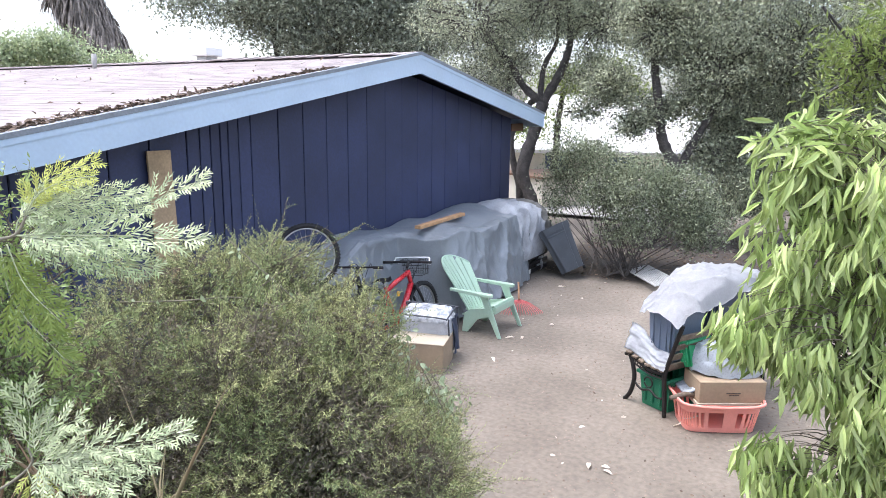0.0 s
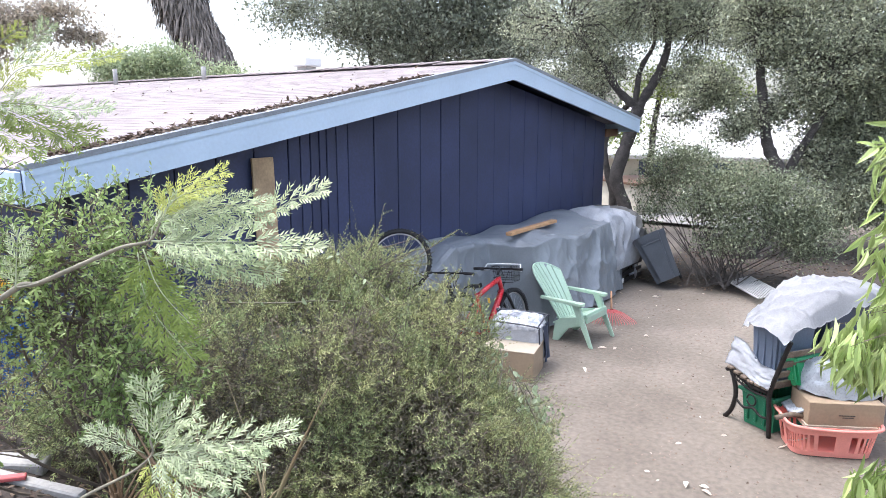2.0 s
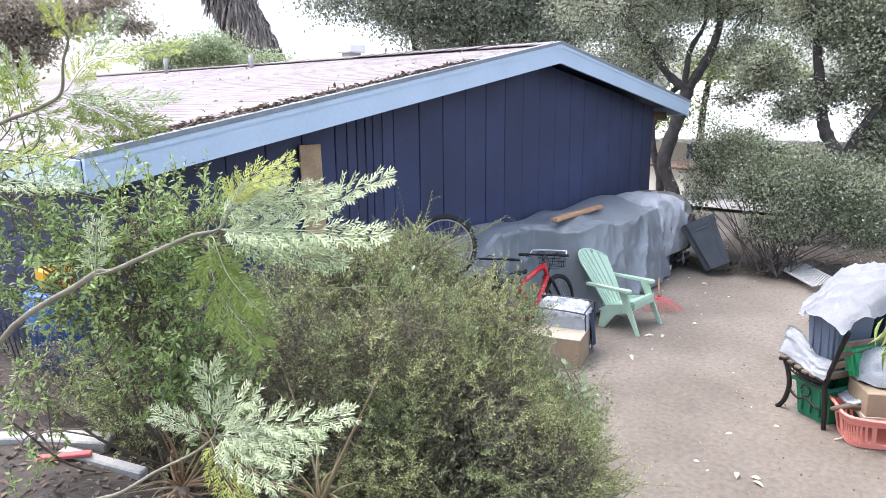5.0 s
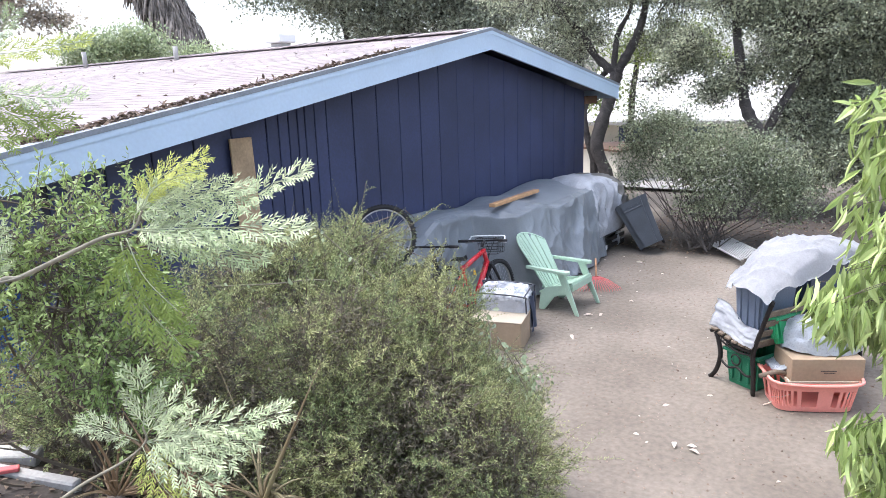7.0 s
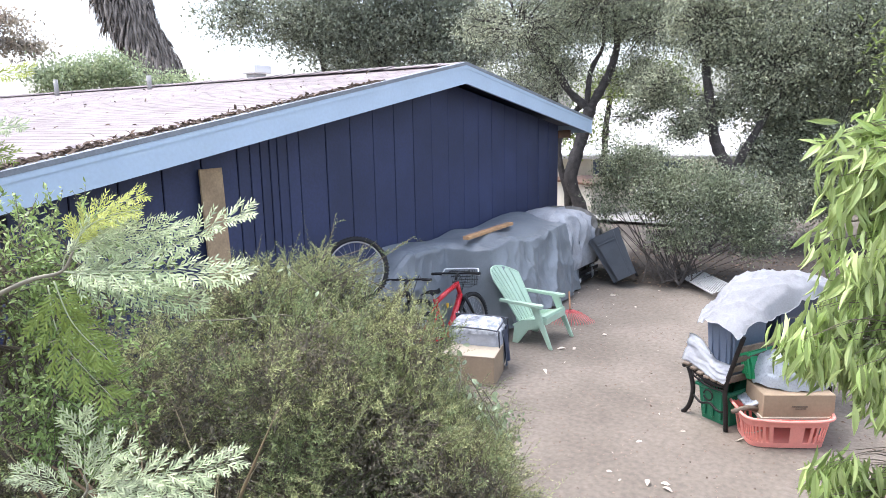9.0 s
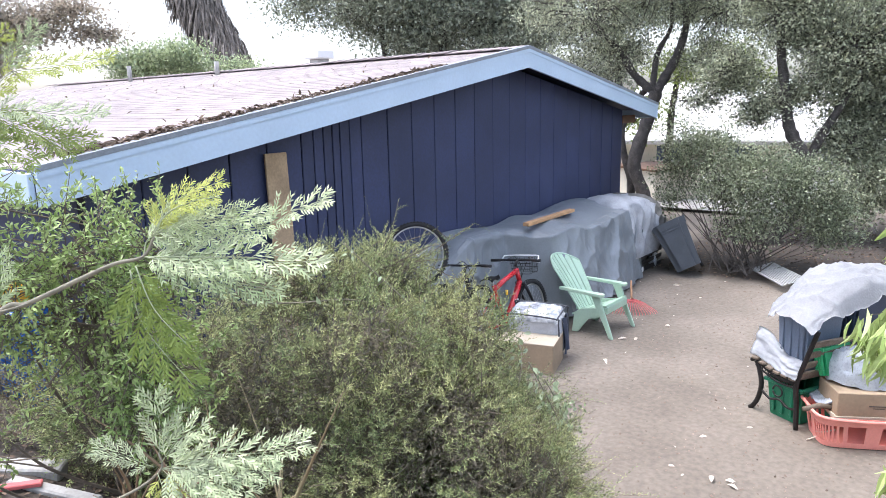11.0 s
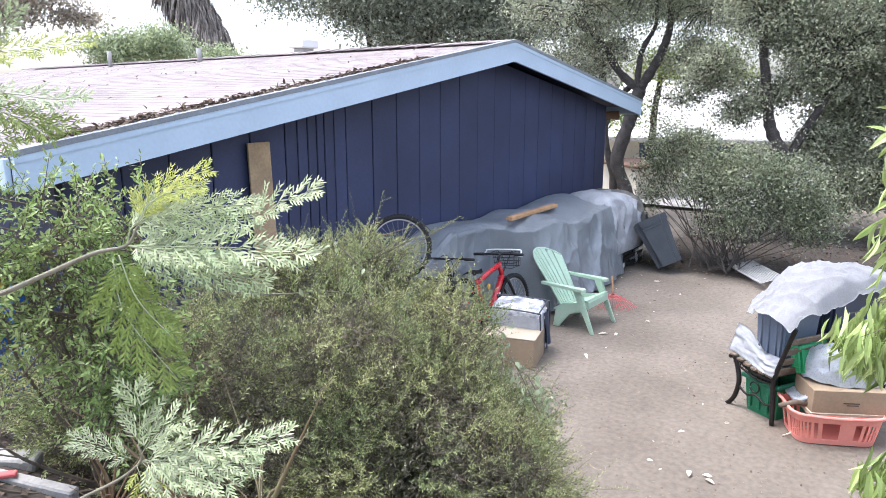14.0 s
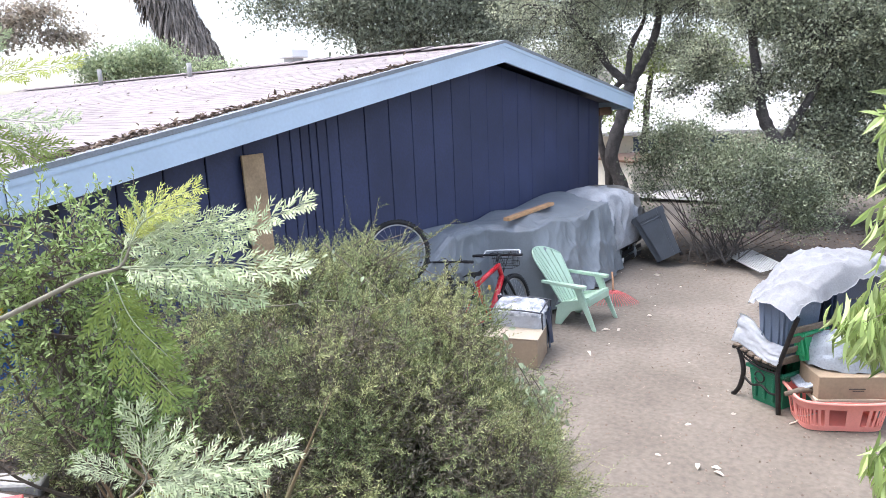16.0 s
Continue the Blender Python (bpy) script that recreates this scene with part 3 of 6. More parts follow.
def make_wheel(parent, cx, cz, r, y=0.0, name="wheel"):
    tyre = Heap().tube(ring_points(cx, cz, r, 48, y), 0.026, 8, True)
    a = np.linspace(0, 2 * np.pi, 60, endpoint=False)
    for q in a:
        for o in (-0.016, 0.016):
            c = np.array([cx + (r + 0.022) * math.cos(q), y + o, cz + (r + 0.022) * math.sin(q)])
            t = np.array([-math.sin(q), 0, math.cos(q)]) * 0.008
            n = np.array([math.cos(q), 0, math.sin(q)]) * 0.009
            s = np.array([0, 0.008, 0])
            tyre.add([c - t - s, c + t - s, c + t + s, c - t + s, c - t - s + n, c + t - s + n, c + t + s + n, c - t + s + n],
                     [(4, 5, 6, 7), (0, 1, 5, 4), (1, 2, 6, 5), (2, 3, 7, 6), (3, 0, 4, 7)])
    w = tyre.make(name, M_BLACK, parent, "knobbly black tyre", True)
    tube("rim", ring_points(cx, cz, r - 0.03, 48, y), 0.011, M_STEEL, w, closed=True, sides=6)
    tube("hub", [(cx, y - 0.05, cz), (cx, y + 0.05, cz)], 0.02, M_STEEL, w)
    sp = Heap()
    for i in range(28):
        q = i * 2 * math.pi / 28
        b = q + (0.6 if i % 2 else -0.6)
        sp.tube([(cx + 0.02 * math.cos(b), y + (0.03 if i % 4 < 2 else -0.03), cz + 0.02 * math.sin(b)), (cx + (r - 0.035) * math.cos(q), y, cz + (r - 0.035) * math.sin(q))], 0.0016, 4)
    sp.make("spokes", M_STEEL, w)
    return w


def make_bike(m, paint, label, accent):
    """A mountain bike along x with its front at +x and the ground at z 0."""
    b = thing("bicycle", label, "bicycle", m, "bicycles by the tarp")
    r = 0.32
    make_wheel(b, 0.52, 0.345, r)
    make_wheel(b, -0.52, 0.345, r)
    head_t, head_b, seat_t, bb = (0.27, 0, 0.86), (0.315, 0, 0.72), (-0.22, 0, 0.74), (-0.08, 0, 0.30)
    tube("down_tube", [head_b, (0.1, 0, 0.47), bb], 0.037, paint, b, sides=12)
    tube("top_tube", [head_t, (0.0, 0, 0.80), seat_t], 0.03, paint, b, sides=12)
    tube("seat_tube", [bb, seat_t, (-0.235, 0, 0.79)], 0.02, paint, b, sides=10)
    tube("head_tube", [(0.262, 0, 0.885), (0.322, 0, 0.69)], 0.029, paint, b, sides=12)
    for s in (-1, 1):
        tube("chain_stay", [bb, (-0.3, 0.05 * s, 0.32), (-0.52, 0.07 * s, 0.345)], 0.011, paint, b)
        tube("seat_stay", [(-0.205, 0.015 * s, 0.70), (-0.3, 0.05 * s, 0.6), (-0.52, 0.07 * s, 0.345)], 0.010, paint, b)
        tube("fork_leg", [(0.335, 0.055 * s, 0.68), (0.40, 0.062 * s, 0.56), (0.52, 0.062 * s, 0.345)], [0.021, 0.02, 0.013], M_BLACKMETAL if accent else M_STEEL, b)
    tube("fork_crown", [(0.33, -0.065, 0.69), (0.33, 0.065, 0.69)], 0.024, M_BLACKMETAL, b)
    tube("stem", [(0.255, 0, 0.91), (0.27, 0, 0.95), (0.33, 0, 0.975)], 0.017, M_BLACKMETAL, b)
    bar = tube("handlebar", [(0.27, -0.33, 0.985), (0.30, -0.2, 0.985), (0.33, 0, 0.975), (0.30, 0.2, 0.985), (0.27, 0.33, 0.985)], 0.013, M_BLACKMETAL, b)
    for s in (-1, 1):
        tube("grip", [(0.282, 0.22 * s, 0.986), (0.262, 0.35 * s, 0.986)], 0.018, M_BLACK, bar)
        tube("brake_lever", [(0.31, 0.17 * s, 0.975), (0.36, 0.19 * s, 0.955), (0.33, 0.3 * s, 0.95)], 0.006, M_STEEL, bar)
        tube("cable", spline([(0.33, 0.17 * s, 0.98), (0.42, 0.1 * s, 1.0), (0.42, 0.02 * s, 0.86), (0.33, 0.0, 0.72)]), 0.004, M_BLACK, b, sides=5)
    tube("seat_post", [(-0.225, 0, 0.75), (-0.265, 0, 0.88)], 0.014, M_STEEL, b)
    bm = sheet(8, 6, lambda u, v: (-0.38 + 0.27 * u, (v - 0.5) * (0.15 * (1 - u) ** 1.3 + 0.035), 0.895 + 0.012 * math.sin(u * 6) - 0.045 * (2 * v - 1) ** 2))
    bmesh.ops.solidify(bm, geom=bm.faces[:], thickness=0.025)
    part("saddle", bm, M_BLACK, b, smooth=True)
    crank = tube("crankset", ring_points(-0.08, 0.30, 0.085, 26, -0.05), 0.007, M_BLACKMETAL, b, closed=True, sides=6)
    tube("crank_arm", [(-0.08, -0.07, 0.30), (0.06, -0.08, 0.21)], 0.011, M_BLACKMETAL, b)
    tube("crank_arm", [(-0.08, 0.07, 0.30), (-0.22, 0.08, 0.39)], 0.011, M_BLACKMETAL, b)
    part("pedal", box(0.02, -0.17, 0.195, 0.11, -0.09, 0.22), M_BLACK, b)
    part("pedal", box(-0.27, 0.09, 0.38, -0.18, 0.17, 0.405), M_BLACK, b)
    if accent:
        basket = Heap()
        for z in (0.995, 0.93, 0.86, 0.80):
            k = 1 - (0.995 - z) * 0.8
            pts = [(0.36, -0.15 * k, z), (0.36 + 0.2 * k, -0.15 * k, z), (0.36 + 0.2 * k, 0.15 * k, z), (0.36, 0.15 * k, z)]
            basket.tube(np.array(pts), 0.004, 4, True)
        for y in np.linspace(-0.13, 0.13, 8):
            basket.tube([(0.56, y, 0.995), (0.53, y * 0.85, 0.80)], 0.0025, 4)
        for x in np.linspace(0.38, 0.54, 5):
            for s in (-1, 1):
                basket.tube([(x, 0.15 * s, 0.995), (x, 0.127 * s, 0.80)], 0.0025, 4)
        basket.make("wire_basket", M_BLACKMETAL, b, "black wire front basket")
        tube("white_bar", spline([(0.35, -0.26, 0.96), (0.39, -0.25, 1.0), (0.40, -0.2, 1.02), (0.40, 0.2, 1.02), (0.39, 0.25, 1.0), (0.35, 0.26, 0.96)]), 0.009, M_WHITEPAINT, b, "white tubular bar over the handlebar")
        part("reflector", box(-0.045, -0.05, 0.63, -0.02, -0.022, 0.69), M_YELLOW, b, "orange reflector")
        part("decal", box(0.13, -0.034, 0.505, 0.2, -0.0315, 0.54, 0, pose(0.0, 0, 0, 0, 0, 0)), M_WHITEBAR, b, "pale lettering bar on the tube")
    return b


def make_tarp_pile():
    """A grey tarp over a long low stack; front hem drops to the ground in folds."""
    x0, x1 = 5.5, 10.45
    t = thing("tarp_covered_stack", "long stack under a wrinkled grey tarp against a navy wall", "tarp pile", pose(8.0, 4.9, 0))

    def top(x):
        h = 1.22 + 0.05 * math.sin(x * 2.1) + 0.10 * math.exp(-((x - 8.2) / 0.35) ** 2)
        if x < 6.6:
            h *= 0.68 + 0.32 * max(0.0, (x - x0) / 1.1)
        return h

    def place(u, v):
        # u along the stack, v from the wall over the top and down the front
        x = x0 + (x1 - x0) * u
        front = 4.36 + 0.06 * math.sin(x * 1.9) + 0.50 * min(1.0, max(0.0, (7.75 - x) / 0.35))
        h = top(x)
        if v < 0.08:
            y, z = 5.36, h * (0.55 + 0.45 * v / 0.08)
        elif v < 0.55:
            s = (v - 0.08) / 0.47
            y, z = 5.36 + (front + 0.06 - 5.36) * s, h - 0.10 * s ** 2 - 0.03 * math.sin(s * 5 + x)
        else:
            s = (v - 0.55) / 0.45
            pleat = (1 - abs(noise.noise(Vector((x * 1.25 + 0.5 * s, s * 0.5, 2.0))))) ** 5
            fine = (1 - abs(noise.noise(Vector((x * 4.2 - 1.2 * s, s * 1.1, 7.0))))) ** 6
            fold = 0.13 * (pleat - 0.25) + 0.035 * fine
            y = front + 0.05 * (1 - s) ** 2 - 0.12 * s - fold * min(1.0, s * 1.6) * (1.0 if x > 7.5 else 0.35)
            z = (h - 0.10 - 0.03 * math.sin(5 + x)) * (1 - s) + 0.015 + 0.10 * s * max(0.0, math.sin(x * 2.3 + 0.8))
        # the far end closes down
        e = max(0.0, (u - 0.94) / 0.06)
        z *= 1 - 0.35 * e * e
        p = (x, y, z)
        d = rumple(p, 1.3, 0.012 if v < 0.5 else 0.02, 2.0)
        flat = 0.15 if v < 0.5 else 0.7
        crease = 0.045 * flat * (1 - abs(noise.noise(Vector((x * 1.5 + y * 1.4, y * 2.0 - x * 0.7, z * 1.6))))) ** 7
        crease += 0.02 * flat * (1 - abs(noise.noise(Vector((x * 3.6 - y * 2.0, y * 3.1 + x * 1.5, z * 4.0 + 5))))) ** 6
        return (x - 8.0, y - 4.9 - d * 0.7 - crease * 0.8, max(z + d + crease, 0.012))

    bm = sheet(260, 110, place)
    part("tarp", bm, M_TARP, t, "grey tarp with folds and creases", True)
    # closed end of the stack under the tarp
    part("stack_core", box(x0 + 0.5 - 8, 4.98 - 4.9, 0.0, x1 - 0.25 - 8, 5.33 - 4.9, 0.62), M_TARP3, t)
    bm = sheet(14, 20, lambda u, v: (x1 - 8.0 + 0.01 + 0.03 * math.sin(v * 9 + u * 4), 4.33 + u * 1.0 - 4.9, 0.02 + v * 0.78))
    part("tarp_end", bm, M_TARP, t, smooth=True)
    return t


def make_second_heap():
    t = thing("tarp_covered_heap", "rounded heap under a creased silver tarp with a darker end", "tarp pile", pose(11.1, 4.85, 0))

    def place(u, v):
        a = (u - 0.5) * math.pi
        x = 9.85 + 1.70 * v
        wide, high = 0.55, 1.34 - 0.10 * v
        e = 1.0 if v < 0.72 else math.sqrt(max(0.0, 1 - ((v - 0.72) / 0.28) ** 2.2)) * 0.75 + 0.25
        if v < 0.2:
            high -= 0.42 * (1 - v / 0.2) ** 2
            wide -= 0.1 * (1 - v / 0.2)
        sq = lambda q: math.copysign(abs(q) ** 0.55, q)
        y = 4.85 + sq(math.sin(a)) * wide * (0.8 + 0.2 * e)
        z = 0.36 + (high - 0.36) * sq(math.cos(a)) * e
        p = (x, y, z)
        d = rumple(p, 2.2, 0.05, 8.0) + 0.07 * (1 - abs(noise.noise(Vector((x * 3, y * 3, z * 2.4))))) ** 6 - 0.02
        return (x - 11.1 + d * 0.5, y - 4.85 - d, z + d * 0.6)

    bm = sheet(110, 90, place)
    ob = part("tarp", bm, M_TARP2, t, "creased silver tarp", True)
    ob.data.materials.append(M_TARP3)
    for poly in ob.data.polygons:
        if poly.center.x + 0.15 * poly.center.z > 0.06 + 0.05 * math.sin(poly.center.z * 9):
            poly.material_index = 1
    # slatted crates that show under the hem
    for k, x in enumerate((10.52, 11.15)):
        crate = part("crate_post", box(x - 11.1, 4.40 - 4.85, 0, x + 0.05 - 11.1, 4.45 - 4.85, 0.7), M_OLDWOOD, t)
    for z in (0.05, 0.17, 0.29, 0.41, 0.53, 0.64):
        part("crate_slat", box(10.5 - 11.1, 4.375 - 4.85, z, 11.45 - 11.1, 4.397 - 4.85, z + 0.07, 0.004), M_BLACKMETAL, t, "dark slat")
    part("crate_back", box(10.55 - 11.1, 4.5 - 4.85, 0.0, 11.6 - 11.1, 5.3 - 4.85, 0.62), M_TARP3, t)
    part("tag", box(10.56 - 11.1, 4.366 - 4.85, 0.06, 10.66 - 11.1, 4.374 - 4.85, 0.14, 0.002), M_WHITEBAR, t, "small white tag")


def make_beam():
    a, b = Vector((7.55, 4.72, 1.275)), Vector((8.95, 4.80, 1.275))
    m = Matrix.Translation((a + b) / 2) @ (b - a).to_track_quat("X", "Z").to_matrix().to_4x4()
    n = (b - a).length / 2
    ob = part("lumber_beam", box(-n, -0.045, -0.02, n, 0.045, 0.025, 0.004), M_BEAM)
    ob.matrix_world = m
    tagged(ob, "orange-brown sawn plank lying on the grey tarp", "plank")


def make_leaning_plank():
    ob = part("leaning_plank", box(-0.125, -0.012, 0, 0.125, 0.012, 2.42, 0.003), M_TAN)
    ob.matrix_world = pose(4.12, 5.27, 0.0, -1.7, -0.3, 0)
    tagged(ob, "tan plywood plank leaning upright on the navy wall", "plank")


def make_bin():
    """A tapered bin on wheels, tipped over towards the shrub."""
    lean = Vector((0, 0, 1)).rotation_difference(Vector((0.03, 0.49, 0.86))).to_matrix().to_4x4()
    b = thing("wheeled_bin", "charcoal plastic wheeled bin tipped sideways by the shrub", "bin", Matrix.Translation((11.04, 3.72, 0.09)) @ lean @ pose(0, 0, 0, 0, 0, 20))

    def shell(z0, z1, a0, a1, wall, bev):
        bm = bmesh.new()
        rows = []
        for z, s in ((z0, a0), (z1, a1)):
            rows.append([bm.verts.new((x * s, y * s * 0.92, z)) for x, y in ((-1, -1), (1, -1), (1, 1), (-1, 1))])
        for i in range(4):
            j = (i + 1) % 4
            bm.faces.new((rows[0][i], rows[0][j], rows[1][j], rows[1][i]))
        bm.faces.new(rows[0][::-1])
        bm.faces.new(rows[1])
        bmesh.ops.bevel(bm, geom=[e for e in bm.edges if abs(e.verts[0].co.z - e.verts[1].co.z) > 0.01], offset=bev, segments=4, affect="EDGES")
        return bm

    part("body", shell(0.05, 0.84, 0.215, 0.285, 0, 0.09), M_BIN, b)
    part("rim", shell(0.76, 0.865, 0.292, 0.306, 0, 0.10), M_BIN, b)
    part("grip_bar", box(0.285, -0.14, 0.81, 0.335, 0.14, 0.84, 0.012), M_BIN, b)
    for s in (-1, 1):
        tube("wheel", [(0.19, 0.17 * s, 0.06), (0.19, 0.215 * s, 0.06)], 0.075, M_BLACK, b, sides=18)
    part("rib", box(-0.284, -0.16, 0.70, -0.262, 0.16, 0.72, 0.004), M_BIN, b)
    # pale bag on the ground beside it
    def bagp(u, v):
        a = u * 2 * math.pi
        r = 0.09 * math.sin(v * math.pi) ** 0.6 * (1 + 0.35 * math.sin(3 * a + 4 * v))
        return (r * math.cos(a), r * 0.7 * math.sin(a), 0.01 + 0.30 * v)
    bg = part("crumpled_bag", sheet(20, 12, bagp), M_BAG, smooth=True)
    bg.location = (11.2, 4.42, 0)
    tagged(bg, "crumpled white and green plastic bag on the dirt", "bag")


def make_rake():
    r = thing("leaf_rake", "red plastic fan rake lying with its wooden shaft upright", "rake", pose(8.80, 3.78, 0.0, 0, 0, -55))
    fan = Heap()
    for i in range(17):
        a = radians(-46 + 92 * i / 16)
        pts = [(0.06 * math.sin(a), -0.05 + 0.0, 0.14), (0.2 * math.sin(a), -0.06 - 0.13 * math.cos(a), 0.12), (0.40 * math.sin(a), -0.06 - 0.30 * math.cos(a), 0.035), (0.42 * math.sin(a), -0.06 - 0.315 * math.cos(a), 0.004)]
        fan.tube(pts, [0.005, 0.0045, 0.004, 0.003], 5)
    fan.make("tines", M_RAKE, r, "red plastic tines")
    def web(u, v):
        a = radians(-48 + 96 * u)
        q = 0.02 + 0.05 * v
        return (q * math.sin(a) * 1.05, -0.05 - q * 0.72 * math.cos(a), 0.152 - 0.05 * v + 0.006 * math.cos(u * 125))
    bm = sheet(60, 4, web)
    bmesh.ops.solidify(bm, geom=bm.faces[:], thickness=0.004)
    part("rake_head", bm, M_RAKE, r)
    tube("shaft", [(0, -0.04, 0.13), (0.02, 0.08, 0.22), (0.04, 0.22, 0.33)], 0.014, M_HANDLE, r)


def make_box_and_bag():
    c = thing("cardboard_box", "brown cardboard box with a paler top, on the dirt", "box", pose(6.03, 3.44, 0, 0, 0, 17))
    part("carton", box(0, 0, 0, 0.50, 0.60, 0.325, 0.006), M_CARD, c)
    part("top_flap", box(-0.004, -0.004, 0.327, 0.253, 0.604, 0.335, 0.002), M_CARDTOP, c)
    part("top_flap", box(0.257, -0.004, 0.327, 0.504, 0.604, 0.334, 0.002), M_CARDTOP, c)
    b = thing("bedding_bag", "clear zipped bag with grey quilted bedding, leaning on the box", "bag", pose(6.56, 3.58, 0.0, 0, -9, 12))

    def puff(u, v):
        a, q = u * 2 * math.pi, (v - 0.5) * math.pi
        sgn = lambda t, e: math.copysign(abs(t) ** e, t)
        x = 0.17 * sgn(math.cos(q), 0.35) * sgn(math.cos(a), 0.35)
        y = 0.30 * sgn(math.cos(q), 0.35) * sgn(math.sin(a), 0.35)
        z = 0.28 + 0.27 * sgn(math.sin(q), 0.35)
        d = 0.010 * abs(math.sin((y + z) * 28) * math.sin((y - z) * 28)) + rumple((x, y, z), 5, 0.02, 3)
        return (x * (1 + 2 * d), 0.32 + y * (1 + d), z + d)

    ob = part("quilt", sheet(64, 48, puff), M_QUILT, b, "grey quilted bedding", True)
    def cover(u, v):
        x, y, z = puff(u, 0.62 + 0.38 * v)
        d = 0.014 + 0.03 * (1 - abs(noise.noise(Vector((x * 9, y * 7, z * 7))))) ** 4
        return (x * 1.05, 0.32 + (y - 0.32) * 1.03, z + d)
    part("plastic_cover", sheet(64, 20, cover), M_CLEAR, b, "shiny milky plastic top", True)
    for x in (-0.175, 0.175):
        pts = spline([(x, 0.02, 0.06), (x, 0.01, 0.5), (x, 0.06, 0.57), (x, 0.58, 0.57), (x, 0.63, 0.5), (x, 0.63, 0.06)])
        tube("piping", pts, 0.009, M_PIPING, b)
    tube("piping", spline([(-0.175, 0.03, 0.56), (0, 0.02, 0.58), (0.175, 0.03, 0.56)]), 0.009, M_PIPING, b)
    def dark(u, v):
        return (-0.02 + 0.17 * u, 0.004 - 0.02 * math.sin(u * 9 + v * 4), 0.06 + 0.44 * v)
    part("dark_side", sheet(10, 14, dark), M_DARKBLUE, b, "dark printed side panel", True)


def bench_m():
    # front is local +x, the bench's length runs along local -y
    return pose(6.31, 1.32, 0, 0, 0, 60)


def make_bench():
    b = thing("park_bench", "park bench with black cast-iron ends and weathered wooden slats, on dirt", "bench", bench_m())
    for y in (0.0, -1.45):
        leg = tube("front_leg", spline([(0.30, y, 0.0), (0.235, y, 0.10), (0.20, y, 0.26), (0.235, y, 0.40), (0.27, y, 0.47)]), [0.030] + [0.022] * 23 + [0.028], M_IRON, b)
        tube("seat_rail", spline([(0.33, y, 0.46), (0.27, y, 0.485), (0.15, y, 0.435), (0.0, y, 0.40), (-0.17, y, 0.415)]), 0.02, M_IRON, b)
        tube("seat_rail", spline([(0.28, y, 0.43), (0.15, y, 0.385), (0.0, y, 0.355), (-0.17, y, 0.37)]), 0.009, M_IRON, b)
        tube("back_leg", spline([(-0.20, y, 0.0), (-0.185, y, 0.2), (-0.17, y, 0.40), (-0.24, y, 0.65), (-0.33, y, 0.93)]), 0.021, M_IRON, b)
        tube("brace", spline([(0.20, y, 0.22), (0.1, y, 0.17), (0.0, y, 0.20), (-0.1, y, 0.16), (-0.185, y, 0.18)]), 0.011, M_IRON, b)
        tube("scroll", [(0.02 + 0.05 * math.cos(q), y, 0.27 + 0.05 * math.sin(q)) for q in np.linspace(0, 6.0, 20)], 0.008, M_IRON, b)
        sc = Heap()
        for i in range(7):
            s = 0.25 - 0.065 * i
            z = 0.455 - 0.055 * (0.25 - s) / 0.4
            sc.tube([(s + 0.018 * math.cos(q), y, z - 0.03 + 0.02 * math.sin(q)) for q in np.linspace(0, 2 * math.pi, 10, endpoint=False)], 0.005, 5, True)
        sc.make("ornament", M_IRON, b)
    for i in range(6):
        x = 0.27 - 0.082 * i
        z = 0.49 - 0.055 * math.sin(min(1, (0.27 - x) / 0.3) * 1.57)
        part("seat_slat", box(x - 0.033, -1.49, z, x + 0.033, 0.04, z + 0.022, 0.005), M_OLDWOOD, b)
    for i in range(4):
        part("back_slat", box(-0.01, -1.49, -0.032, 0.01, 0.0, 0.032, 0.005, pose(-0.205 - 0.03 * i, 0, 0.50 + 0.1 * i, 0, -18, 0)), M_OLDWOOD, b)


def tub(name, label, cat, m, w, d, h, material, lid=None):
    """A tapered storage tote with a rolled rim."""
    t = thing(name, label, cat, m)
    bm = bmesh.new()
    rows = []
    for z, s in ((0, 0.86), (h, 1.0), (h, 0.955), (0.015, 0.83)):
        rows.append([bm.verts.new((x * w / 2 * s, y * d / 2 * s, z)) for x, y in ((-1, -1), (1, -1), (1, 1), (-1, 1))])
    for a, b in zip(rows, rows[1:]):
        for i in range(4):
            j = (i + 1) % 4
            bm.faces.new((a[i], a[j], b[j], b[i]))
    bm.faces.new(rows[0][::-1])
    bm.faces.new(rows[-1])
    bmesh.ops.bevel(bm, geom=[e for e in bm.edges if abs(e.verts[0].co.z - e.verts[1].co.z) > 0.05], offset=0.025, segments=2, affect="EDGES")
    part("body", bm, material, t)
    for s in (-1, 1):
        part("rim", box(-w / 2 - 0.015, s * d / 2 - 0.015, h - 0.03, w / 2 + 0.015, s * d / 2 + 0.015, h + 0.006, 0.008), material, t)
        part("rim", box(s * w / 2 - 0.015, -d / 2 + 0.016, h - 0.03, s * w / 2 + 0.015, d / 2 - 0.016, h + 0.006, 0.008), material, t)
        for k in (-0.25, 0.0, 0.25):
            part("rib", box(k * w - 0.012, s * d * 0.47 - 0.012, 0.05, k * w + 0.012, s * d * 0.47 + 0.012, h - 0.04, 0.004), material, t)
    if lid:
        part("lid", box(-w / 2 - 0.01, -d / 2 - 0.01, h + 0.008, w / 2 + 0.01, d / 2 + 0.01, h + 0.04, 0.012), lid, t)
    return t


